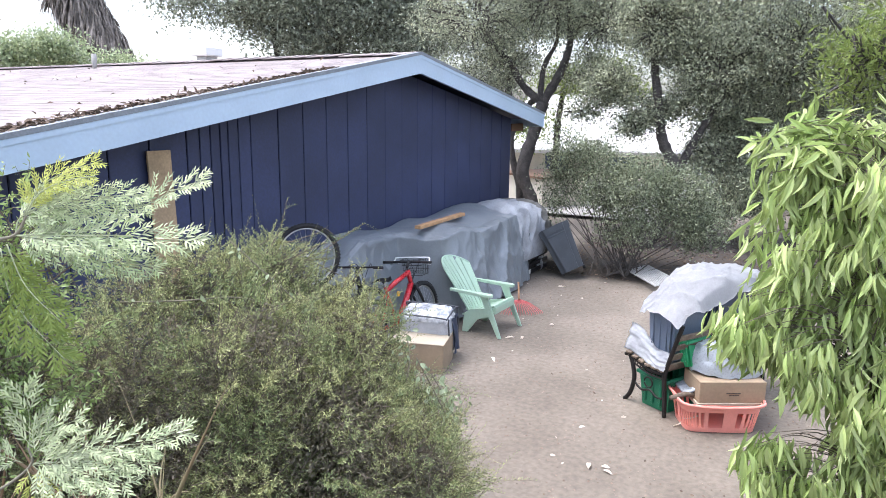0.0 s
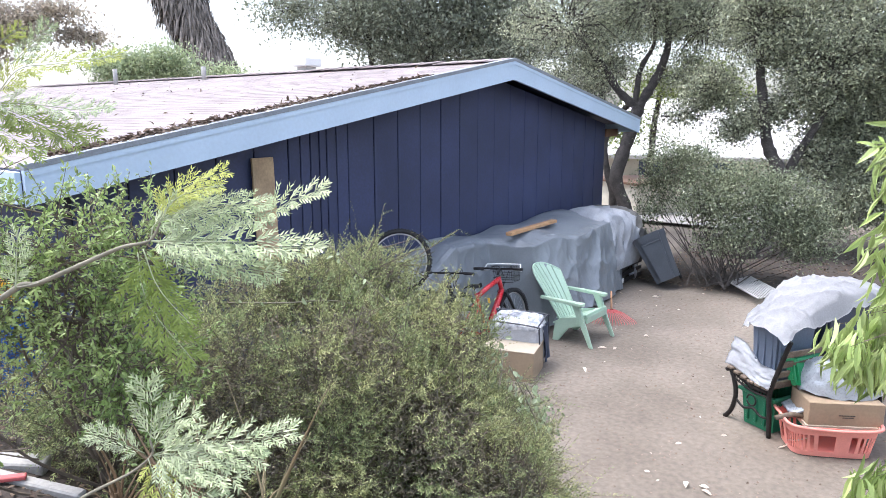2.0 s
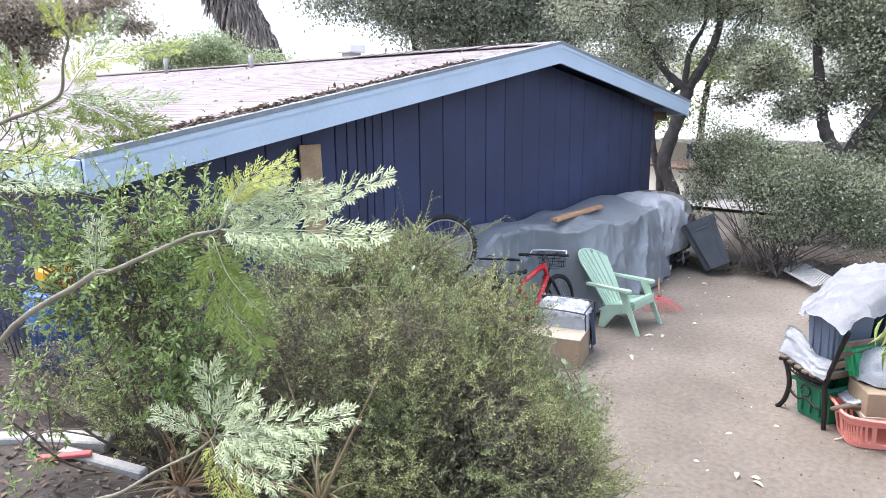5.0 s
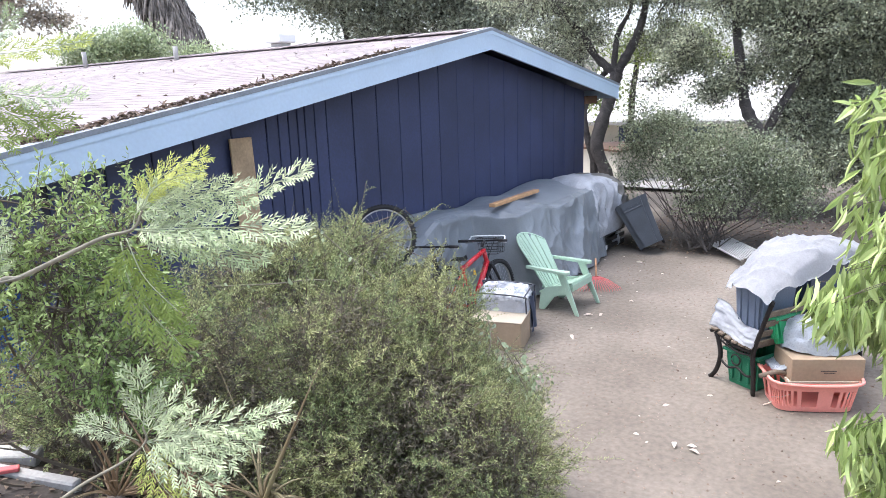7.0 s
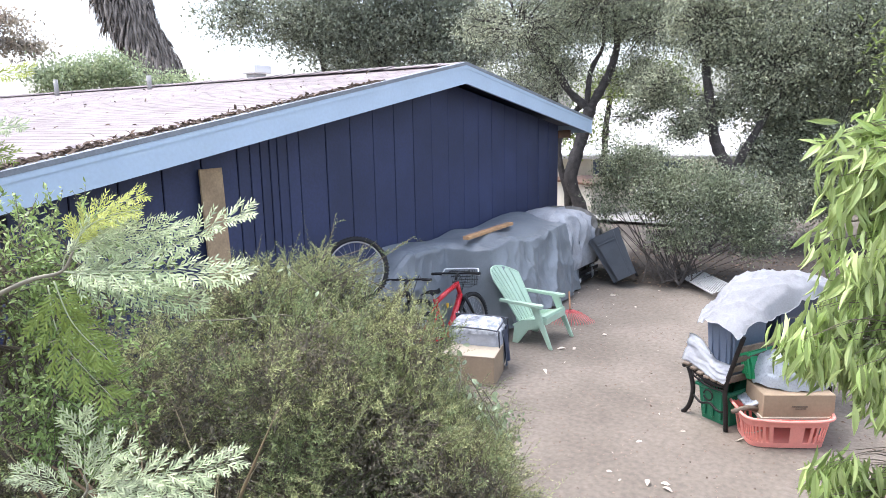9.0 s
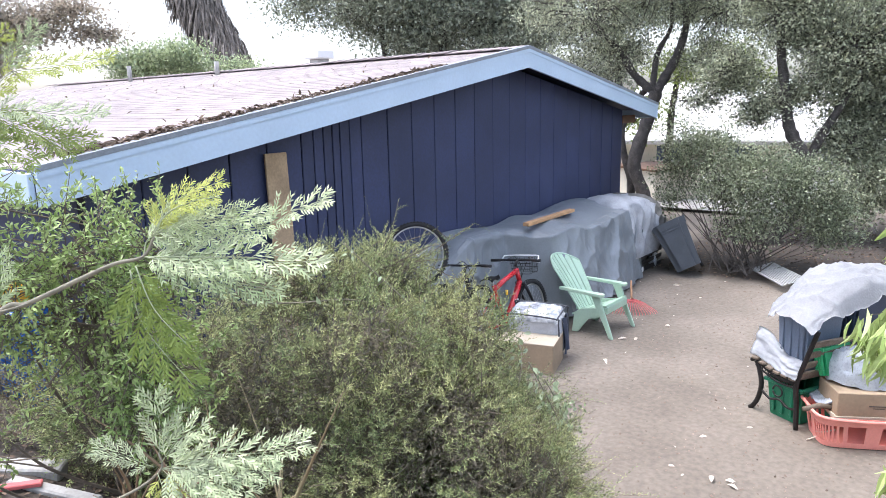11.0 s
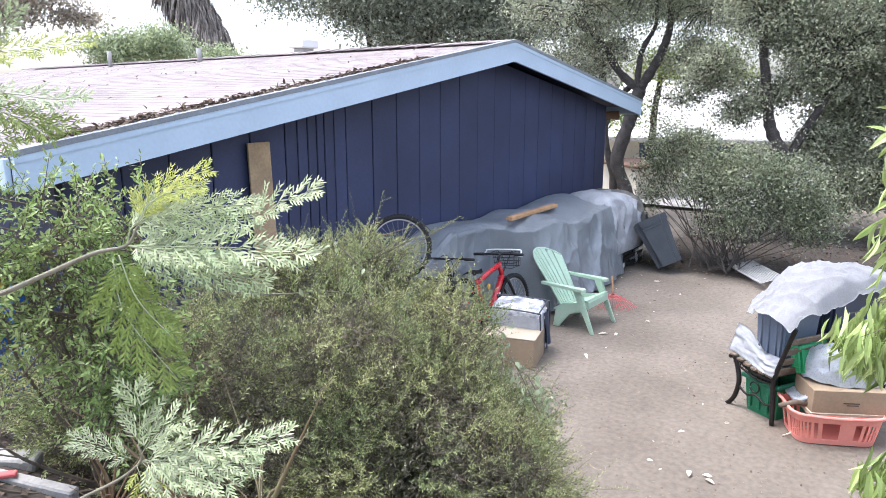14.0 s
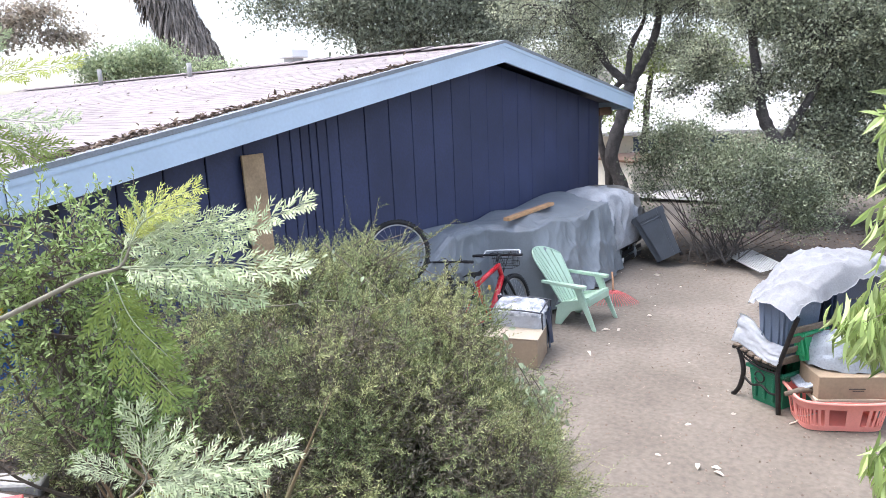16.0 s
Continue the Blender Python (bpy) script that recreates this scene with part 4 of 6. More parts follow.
def make_laundry_basket():
    a = math.degrees(math.atan2(-0.52, 0.28))
    b = thing("laundry_basket", "coral pink plastic laundry basket with slotted sides", "basket", pose(6.34, 0.73, 0, 0, 0, a))
    w, d, h = 0.74, 0.48, 0.27

    def ringp(k, z, o=0.0):
        pts = []
        for q in np.linspace(0, 2 * math.pi, 80, endpoint=False):
            c, s = math.cos(q), math.sin(q)
            pts.append(((w / 2 * k + o) * math.copysign(abs(c) ** 0.38, c), (d / 2 * k + o) * math.copysign(abs(s) ** 0.38, s), z))
        return np.array(pts)

    def band(z0, k0, z1, k1):
        p0, p1 = ringp(k0, z0), ringp(k1, z1)
        q0, q1 = ringp(k0, z0, -0.004), ringp(k1, z1, -0.004)
        n = len(p0)
        v = np.concatenate([p0, p1, q1, q0])
        return v, [(r * n + i, r * n + (i + 1) % n, ((r + 1) % 4) * n + (i + 1) % n, ((r + 1) % 4) * n + i) for r in range(4) for i in range(n)]

    body = Heap()
    kk = lambda z: 0.85 + 0.13 * z / h
    body.add(*band(0.0, kk(0), 0.045, kk(0.045)))
    body.add(*band(0.195, kk(0.195), h, kk(h)))
    base = ringp(kk(0), 0.004)
    body.add(base, [tuple(range(len(base)))])
    for z0, z1 in ((0.045, 0.195),):
        p0, p1, q0, q1 = ringp(kk(z0), z0), ringp(kk(z1), z1), ringp(kk(z0), z0, -0.004), ringp(kk(z1), z1, -0.004)
        for i in range(0, 80, 2):
            j = (i + 1) % 80
            f0, f1 = p0[i] + 0.9 * (p0[j] - p0[i]), p1[i] + 0.9 * (p1[j] - p1[i])
            g0, g1 = q0[i] + 0.9 * (q0[j] - q0[i]), q1[i] + 0.9 * (q1[j] - q1[i])
            from_arrays("slat", [p0[i], f0, f1, p1[i], q0[i], g0, g1, q1[i]], [(0, 1, 2, 3), (7, 6, 5, 4), (0, 3, 7, 4), (1, 5, 6, 2)], M_CORAL, b)
    body.make("body", M_CORAL, b)
    rim = ringp(1.0, h, 0.012)
    rim[:, 2] += 0.016 * np.cos(2 * np.arctan2(rim[:, 1] / d, rim[:, 0] / w))
    tube("rim", rim, 0.014, M_CORAL, b, closed=True)


def make_tub_cloth():
    """The white cloth over the tubs on the bench: a ridge along the bench, hems that hang unevenly."""
    along = [-0.10, -0.02, 0.15, 0.40, 0.62, 0.90, 1.30, 1.42]
    ridge = [0.98, 1.04, 1.11, 1.23, 1.305, 1.30, 1.24, 1.18]
    hem = [0.88, 0.90, 0.985, 1.06, 1.10, 1.12, 1.05, 1.0]

    def fn(u, v):
        a = -0.10 + 1.52 * u
        zt, zh = np.interp(a, along, ridge), np.interp(a, along, hem)
        n = 0.34 - 0.68 * v
        q = abs(n) / 0.34
        front = np.interp(a, [-0.10, 0.10, 0.45], [0.30, 0.55, 1.0]) if n > 0 else 1.0
        fold = 0.022 * math.sin(a * 15 + 2.0 * math.sin(a * 5)) * max(0.0, (q - 0.6) / 0.4)
        end = zh if n < 0 else zt - 0.06 - 0.18 * front ** 2
        z = zt - 0.06 * q ** 2 - (zt - 0.06 - end) * max(0.0, (q - 0.66) / 0.34) ** 1.2
        if n < 0:
            z += 0.025 * math.sin(a * 9 + 1) * max(0.0, (q - 0.66) / 0.34)
        p = (n, a, z)
        crease = 0.035 * (1 - abs(noise.noise(Vector((a * 3.5 + n * 3, n * 3.2 - a, 3.0))))) ** 6 + 0.018 * (1 - abs(noise.noise(Vector((a * 8 - n * 5, n * 7 + a * 3, 8.0))))) ** 5
        hang = 0.09 * max(0.0, (q - 0.66) / 0.34)
        return (math.copysign(min(abs(n), 0.26) + hang, n) * front + fold + crease * 0.4, -a, z + rumple(p, 3.0, 0.02, 1.0) + crease)

    bm = sheet(110, 70, fn)
    bmesh.ops.solidify(bm, geom=bm.faces[:], thickness=0.006)
    ob = part("cloth_cover", bm, M_CLOTH, smooth=True)
    ob.matrix_world = bench_m()
    tagged(ob, "large white cloth draped over tubs on the bench", "cloth")


def make_seat_pad():
    """A folded white bedding pad that stands on the seat's end and leans on the tub."""
    def fn(u, v):
        n = 0.33 - 0.52 * u
        base = np.interp(n, [-0.20, 0.0, 0.15, 0.27, 0.35], [0.455, 0.455, 0.485, 0.525, 0.53])
        h = 0.25 - 0.10 * u
        a = -0.03 + 0.085 * v + 0.02 * math.sin(u * 5)
        d = 0.016 * (1 - abs(noise.noise(Vector((n * 8, v * 2.5, 1))))) ** 4 + rumple((n, v, 0), 5, 0.018, 4)
        return (n, -(a + d), base + h * v + 0.02 * math.sin(u * 7) * v)

    bm = sheet(36, 20, fn)
    bmesh.ops.solidify(bm, geom=bm.faces[:], thickness=0.03)
    ob = part("bedding_pad", bm, M_PAD, smooth=True)
    ob.matrix_world = bench_m()
    tagged(ob, "white bedding pad with grey print, propped on the bench seat", "bedding")


def make_clutter():
    bm = bench_m()
    tub("storage_tote", "dark green plastic tote under the bench seat", "tote", bm @ pose(0.02, -0.30, 0.0, 0, 0, 3), 0.36, 0.52, 0.34, M_GREEN)
    tub("storage_tote", "blue-grey plastic tub under a white cloth, on the bench", "tote", bm @ pose(-0.02, -0.27, 0.495, 0, 0, -4), 0.34, 0.42, 0.50, M_BLUEGREY)
    tub("storage_tote", "dark blue plastic tub under a white cloth, on the bench", "tote", bm @ pose(0.03, -0.93, 0.495, 0, 0, 3), 0.46, 0.72, 0.71, M_DARKBLUE)
    make_tub_cloth()
    make_seat_pad()
    # wooden box, green bits and a stick behind the bench
    ob = part("wooden_box", box(-0.12, -0.2, 0, 0.12, 0.2, 0.12, 0.006), M_HANDLE)
    ob.matrix_world = bm @ pose(-0.30, -0.42, 0.47, 0, 0, 5)
    tagged(ob, "reddish-brown wooden box on the bench back", "box")
    st = tube("broken_branch", [(0, 0, 0), (0.15, 0.02, 0.015), (0.33, -0.01, 0.0)], [0.02, 0.026, 0.018], M_OLDWOOD)
    st.matrix_world = pose(6.02, 1.07, 0.285, 0, 0, -48)
    tagged(st, "short weathered branch lying across the basket rim", "branch")
    g = tub("storage_tote", "bright green plastic crate leaning behind the bench", "tote", bm @ pose(-0.27, -0.30, 0.50, 0, 14, 4), 0.10, 0.34, 0.24, mat("bright_green_plastic", (0.03, 0.33, 0.13), 0.35, var=0.15))
    a = math.degrees(math.atan2(-0.52, 0.28))
    c = thing("cardboard_box", "open brown cardboard box set in the laundry basket", "box", pose(6.41, 0.68, 0.24, 0, 0, a + 3))
    part("carton", box(-0.30, -0.19, 0, 0.30, 0.19, 0.22, 0.005), M_CARD, c)
    part("bottom_tray", box(-0.315, -0.2, -0.012, 0.315, 0.2, 0.022, 0.003), M_CARDTOP, c)
    part("print", box(-0.06, -0.1945, 0.11, 0.07, -0.191, 0.118, 0), M_LABEL, c)
    part("print", box(-0.03, -0.1945, 0.092, 0.06, -0.191, 0.098, 0), M_LABEL, c)

    def bag(u, v):
        a, q = u * 2 * math.pi, v * math.pi * 0.5
        r = math.cos(q) ** 0.5
        x, y = 0.33 * r * math.cos(a), 0.21 * r * math.sin(a)
        z = 0.30 * math.sin(q) ** 0.8
        d = rumple((x, y, z), 4.5, 0.07, 11) + 0.04 * (1 - abs(noise.noise(Vector((x * 8, y * 8, z * 8))))) ** 4
        return (x * (1 + d), y * (1 + d), max(z + d * 0.6, 0.0))
    b = part("plastic_bag", sheet(60, 26, bag), M_BAG, smooth=True)
    b.matrix_world = pose(6.50, 0.68, 0.462, 0, 0, a)
    tagged(b, "crumpled white plastic bag on the cardboard box", "bag")
    def spill(u, v):
        x, y = 0.26 * u - 0.13, 0.3 * v - 0.15
        return (x, y, 0.02 + 0.14 * u + rumple((x, y, 0), 9, 0.04, 2))
    b = part("plastic_bag", sheet(20, 20, spill), M_BAG, smooth=True)
    bmx = bmesh.new(); bmx.from_mesh(b.data); bmesh.ops.solidify(bmx, geom=bmx.faces[:], thickness=0.02); bmx.to_mesh(b.data); bmx.free()
    b.matrix_world = pose(6.33, 0.93, 0.27, 0, 0, a)
    tagged(b, "clear plastic bag spilling over the basket rim", "bag")
    w = tube("loose_cable", spline([(6.06, 1.03, 0.004), (6.13, 0.98, 0.02), (6.2, 1.0, 0.03), (6.27, 0.93, 0.02), (6.3, 0.86, 0.05)]), 0.006, M_PALELITTER)
    tagged(w, "pale cable lying on the dirt", "cable")


def make_lattice():
    l = thing("lattice_panel", "white diamond lattice panel lying on the soil", "lattice", pose(11.22, 2.47, 0.17, -14, 0, 38))
    w, d = 1.15, 0.36

    def strip(a, b, z):
        a, b = Vector(a), Vector(b)
        n = (b - a).normalized()
        s = Vector((-n.y, n.x, 0)) * 0.009
        v = [a - s, b - s, b + s, a + s]
        lo = [(p.x, p.y, z) for p in v]
        hi = [(p.x, p.y, z + 0.006) for p in v]
        return lo + hi, [(3, 2, 1, 0), (4, 5, 6, 7), (0, 1, 5, 4), (1, 2, 6, 5), (2, 3, 7, 6), (3, 0, 4, 7)]

    for s, z in ((1, 0.0), (-1, 0.0065)):
        c = -w / 2 - d
        while c < w / 2 + d:
            x0, x1 = c, c + s * d
            y0, y1 = -d / 2, d / 2
            lo, hi = max(min(x0, x1), -w / 2), min(max(x0, x1), w / 2)
            if hi - lo > 0.03:
                f = lambda x: y0 + (x - x0) / (x1 - x0) * (y1 - y0)
                v, q = strip((lo, f(lo), 0), (hi, f(hi), 0), z)
                from_arrays("slat", np.array(v), q, M_LATTICE, l)
            c += 0.058
    for y in (-d / 2, d / 2):
        part("edge_strip", box(-w / 2, y - 0.010, -0.004, w / 2, y + 0.010, 0.016, 0.002), M_LATTICE, l)


make_tarp_pile()
make_second_heap()
make_beam()
make_leaning_plank()
make_chair()
make_bike(pose(6.56, 4.30, 0.0, -7, 0, 0), M_RED, "red mountain bicycle with a wire basket leaning on the tarp stack", True)
make_bike(pose(5.86, 4.52, 0.04, -6, 0, 6), M_BLACKMETAL, "black mountain bicycle leaning on the tarp stack", False)
third = thing("spare_wheel", "spare bicycle wheel with a worn tyre, propped on the tarp", "wheel", pose(5.52, 4.86, 1.235, -8, 0, -38))
make_wheel(third, 0, 0, 0.335, 0.0, "tyre")
make_bin()
make_rake()
make_box_and_bag()
make_bench()
make_laundry_basket()
make_clutter()
make_lattice()
# ---- plants ----


def leafmesh(name, parts, material, parent, label="", kind="stuff"):
    h = Heap()
    for v, f in parts:
        h.add(v, f)
    ob = h.make(name, material, parent, label)
    return tagged(ob, kind=kind) if kind else ob


def in_blob(k, c, r, shell=0.55):
    """Random places in an ellipsoid, thicker towards its skin."""
    d = unit(rng.normal(size=(k, 3)))
    q = shell + (1 - shell) * rng.random((k, 1)) ** 0.7
    return np.array(c) + d * q * np.array(r), d


def make_frond(line, reach, normal, seed, pairs=None):
    """A feathery leaf along a line: forward-pointing pinnae, each cut into narrow finger-like lobes."""
    r = np.random.default_rng(seed)
    rib = spline(line, 8)
    step = np.linalg.norm(np.diff(rib, axis=0), axis=1)
    run = np.concatenate([[0], np.cumsum(step)])
    length = run[-1]
    pairs = pairs or max(6, int(length / (0.30 * reach + 0.002)))
    pos, along, ln, wd, nn = [], [], [], [], []
    for i in range(pairs):
        u = 0.06 + 0.92 * (i + 0.5 * r.random()) / pairs
        root = np.array([np.interp(u * length, run, rib[:, c]) for c in range(3)])
        fore = np.array([np.interp(min(1, u + 0.05) * length, run, rib[:, c]) for c in range(3)])
        ax = unit(fore - root + 1e-6)
        nrm = unit(np.array(normal) - ax * (np.array(normal) @ ax))
        side = np.cross(ax, nrm)
        size = 1.12 * reach * (0.34 + 0.66 * math.sin(math.pi * min(1.0, 0.30 + 0.62 * u)) ** 0.9) * (1.0 if u < 0.85 else 1.0 - 2.4 * (u - 0.85))
        for s in (-1, 1):
            ang = radians(r.uniform(36, 52) - 14 * u)
            d = unit(ax * math.cos(ang) + s * side * math.sin(ang) + nrm * r.normal(0.08, 0.16))
            p = size * r.uniform(0.82, 1.12)
            t_side = np.cross(nrm, d)
            pos.append(root), along.append(d), ln.append(p * 1.06), wd.append(0.05 * reach), nn.append(nrm)
            lobes = max(3, int(round(p / (0.19 * reach))))
            for j in range(lobes):
                w = 0.10 + 0.80 * (j + 0.3) / lobes
                at = root + d * p * w
                lobe = reach * (0.34 - 0.17 * w) * r.uniform(0.75, 1.15)
                for q in (-1, 1):
                    a2 = radians(r.uniform(26, 42))
                    pos.append(at)
                    along.append(d * math.cos(a2) + q * t_side * math.sin(a2) + nrm * r.normal(0, 0.10))
                    ln.append(lobe)
                    wd.append(0.060 * reach)
                    nn.append(nrm + r.normal(0, 0.22, 3))
    return leaves(pos, along, np.array(nn), np.array(ln), np.array(wd), 0.22, 0.08, True), rib


def make_frond_shrub():
    t = thing("feathery_shrub", "young shrub with silvery fern-like leaves on a grey stem", "shrub", pose(0, 0, 0))
    eye = np.array([0.05, 0.1, 2.82])
    fork, low, high = (0.579, 1.11, 2.605), (0.872, 1.72, 1.897), (0.582, 1.725, 2.84)
    fronds = [
        ([fork, (0.593, 1.098, 2.637), (0.654, 1.029, 2.647), (0.696, 0.951, 2.652), (0.712, 0.905, 2.674), (0.742, 0.842, 2.700)], 0.050, L_FROND),
        ([(0.596, 1.095, 2.63), (0.63, 1.05, 2.655), (0.668, 1.0, 2.665), (0.70, 0.94, 2.668)], 0.042, L_FROND),
        ([(0.59, 1.099, 2.637), (0.609, 1.085, 2.677), (0.629, 1.054, 2.700), (0.660, 0.99, 2.724)], 0.040, L_NEWFROND),
        ([(0.588, 1.089, 2.639), (0.602, 1.07, 2.672), (0.622, 1.03, 2.692), (0.645, 0.99, 2.70)], 0.036, L_NEWFROND),
        ([(0.588, 1.089, 2.639), (0.62, 1.054, 2.668), (0.647, 1.005, 2.690)], 0.038, L_FROND),
        ([fork, (0.623, 1.025, 2.606), (0.66, 0.94, 2.609), (0.677, 0.9, 2.603), (0.712, 0.832, 2.608)], 0.056, L_FROND),
        ([fork, (0.624, 1.03, 2.584), (0.655, 0.966, 2.566), (0.689, 0.911, 2.556)], 0.050, L_FROND),
        ([fork, (0.60, 1.06, 2.60), (0.632, 1.0, 2.592), (0.66, 0.95, 2.585)], 0.044, L_FROND),
        ([(0.554, 1.107, 2.589), (0.553, 1.084, 2.505), (0.588, 1.015, 2.407)], 0.062, L_FROND2),
        ([(0.560, 1.10, 2.595), (0.566, 1.07, 2.53), (0.59, 1.02, 2.47)], 0.055, L_FROND2),
        ([(0.384, 1.152, 2.554), (0.388, 1.148, 2.594), (0.393, 1.143, 2.643)], 0.032, L_FROND),
        ([(0.87, 1.721, 1.93), (0.882, 1.721, 2.026), (0.873, 1.73, 2.113)], 0.085, L_FROND),
        ([(0.869, 1.71, 1.92), (0.909, 1.683, 1.979), (0.961, 1.632, 2.01)], 0.080, L_FROND),
        ([low, (0.974, 1.626, 1.922), (1.065, 1.515, 1.926), (1.137, 1.422, 1.955)], 0.088, L_FROND),
        ([low, (0.948, 1.594, 1.867), (0.997, 1.503, 1.838)], 0.088, L_FROND),
        ([(0.858, 1.73, 1.904), (0.798, 1.761, 1.953), (0.735, 1.785, 1.996)], 0.060, L_FROND),
        ([low, (0.896, 1.619, 1.838), (0.946, 1.503, 1.792)], 0.080, L_FROND),
        ([low, (0.93, 1.64, 1.90), (1.0, 1.56, 1.885), (1.06, 1.48, 1.88)], 0.075, L_FROND),
        ([(0.86, 1.72, 1.89), (0.85, 1.64, 1.81), (0.87, 1.56, 1.74)], 0.070, L_NEWFROND),
        ([(0.593, 1.721, 2.846), (0.624, 1.663, 2.906), (0.67, 1.599, 2.918), (0.755, 1.464, 2.935)], 0.050, L_NEWFROND),
        ([high, (0.65, 1.655, 2.834), (0.706, 1.586, 2.823), (0.745, 1.51, 2.829)], 0.046, L_FROND),
        ([(0.581, 1.725, 2.833), (0.667, 1.648, 2.785), (0.744, 1.566, 2.767)], 0.055, L_FROND2),
        ([high, (0.64, 1.66, 2.80), (0.70, 1.58, 2.74)], 0.055, L_FROND2),
        ([(0.614, 1.666, 2.918), (0.639, 1.631, 2.953), (0.668, 1.592, 3.0)], 0.040, L_FROND),
        ([(0.584, 1.654, 2.95), (0.559, 1.639, 2.981), (0.547, 1.638, 3.024)], 0.040, L_NEWFROND),
        ([(0.584, 1.654, 2.95), (0.60, 1.629, 2.972), (0.62, 1.605, 2.99)], 0.030, L_NEWFROND),
        ([(0.548, 1.758, 2.845), (0.512, 1.768, 2.898), (0.464, 1.783, 2.902)], 0.060, L_FROND),
        ([(0.52, 1.79, 2.79), (0.50, 1.74, 2.86), (0.47, 1.70, 2.90)], 0.055, L_FROND2),
        ([(0.363, 1.499, 2.717), (0.407, 1.434, 2.723), (0.467, 1.361, 2.739)], 0.036, L_NEWFROND),
        ([(0.324, 1.403, 2.685), (0.375, 1.347, 2.688), (0.431, 1.295, 2.68)], 0.034, L_FROND),
        ([(0.53, 1.77, 2.80), (0.58, 1.70, 2.78), (0.64, 1.62, 2.73)], 0.06, L_FROND2),
    ]
    for i, (line, reach, m) in enumerate(fronds):
        mid = np.mean(np.array(line), axis=0)
        normal = unit(eye - mid) * 0.85 + np.array([0, 0, 0.55]) + rng.normal(0, 0.12, 3)
        (v, f), rib = make_frond(line, reach, normal, 40 + i)
        ob = leafmesh("frond", [(v, f)], m, t, kind="")
        tube("midrib", rib, np.linspace(0.0012, 0.0005, len(rib)), M_RIB, ob, sides=5)
    z0 = ground_z(0.35, 2.2)
    line = spline([(0.35, 2.2, z0 - 0.05), (0.30, 1.9, 1.7), (0.33, 1.6, 2.3), (0.431, 1.323, 2.508), (0.464, 1.274, 2.529), (0.528, 1.174, 2.58), (0.552, 1.144, 2.595), fork, (0.593, 1.097, 2.635)])
    tube("stem", line, np.linspace(0.007, 0.002, len(line)), M_GREYTWIG, t)
    line = spline([(0.31, 1.8, 1.95), (0.40, 1.93, 2.5), (0.464, 1.888, 2.738), (0.545, 1.76, 2.808), high, (0.582, 1.691, 2.905), (0.584, 1.654, 2.95), (0.57, 1.64, 2.97)])
    tube("stem", line, np.linspace(0.006, 0.0018, len(line)), M_GREYTWIG, t)
    line = spline([(0.35, 2.2, z0), (0.55, 2.06, 1.64), (0.682, 1.922, 1.729), (0.762, 1.863, 1.781), (0.838, 1.777, 1.839), low, (0.87, 1.721, 1.943)])
    tube("stem", line, np.linspace(0.007, 0.0025, len(line)), M_GREYTWIG, t)
    tube("stem", spline([(0.464, 1.274, 2.529), (0.42, 1.2, 2.545), (0.384, 1.152, 2.556)]), 0.0018, M_GREYTWIG, t)
    tube("stem", spline([(0.464, 1.888, 2.738), (0.40, 1.65, 2.72), (0.363, 1.499, 2.717), (0.324, 1.403, 2.687)]), 0.0025, M_GREYTWIG, t)


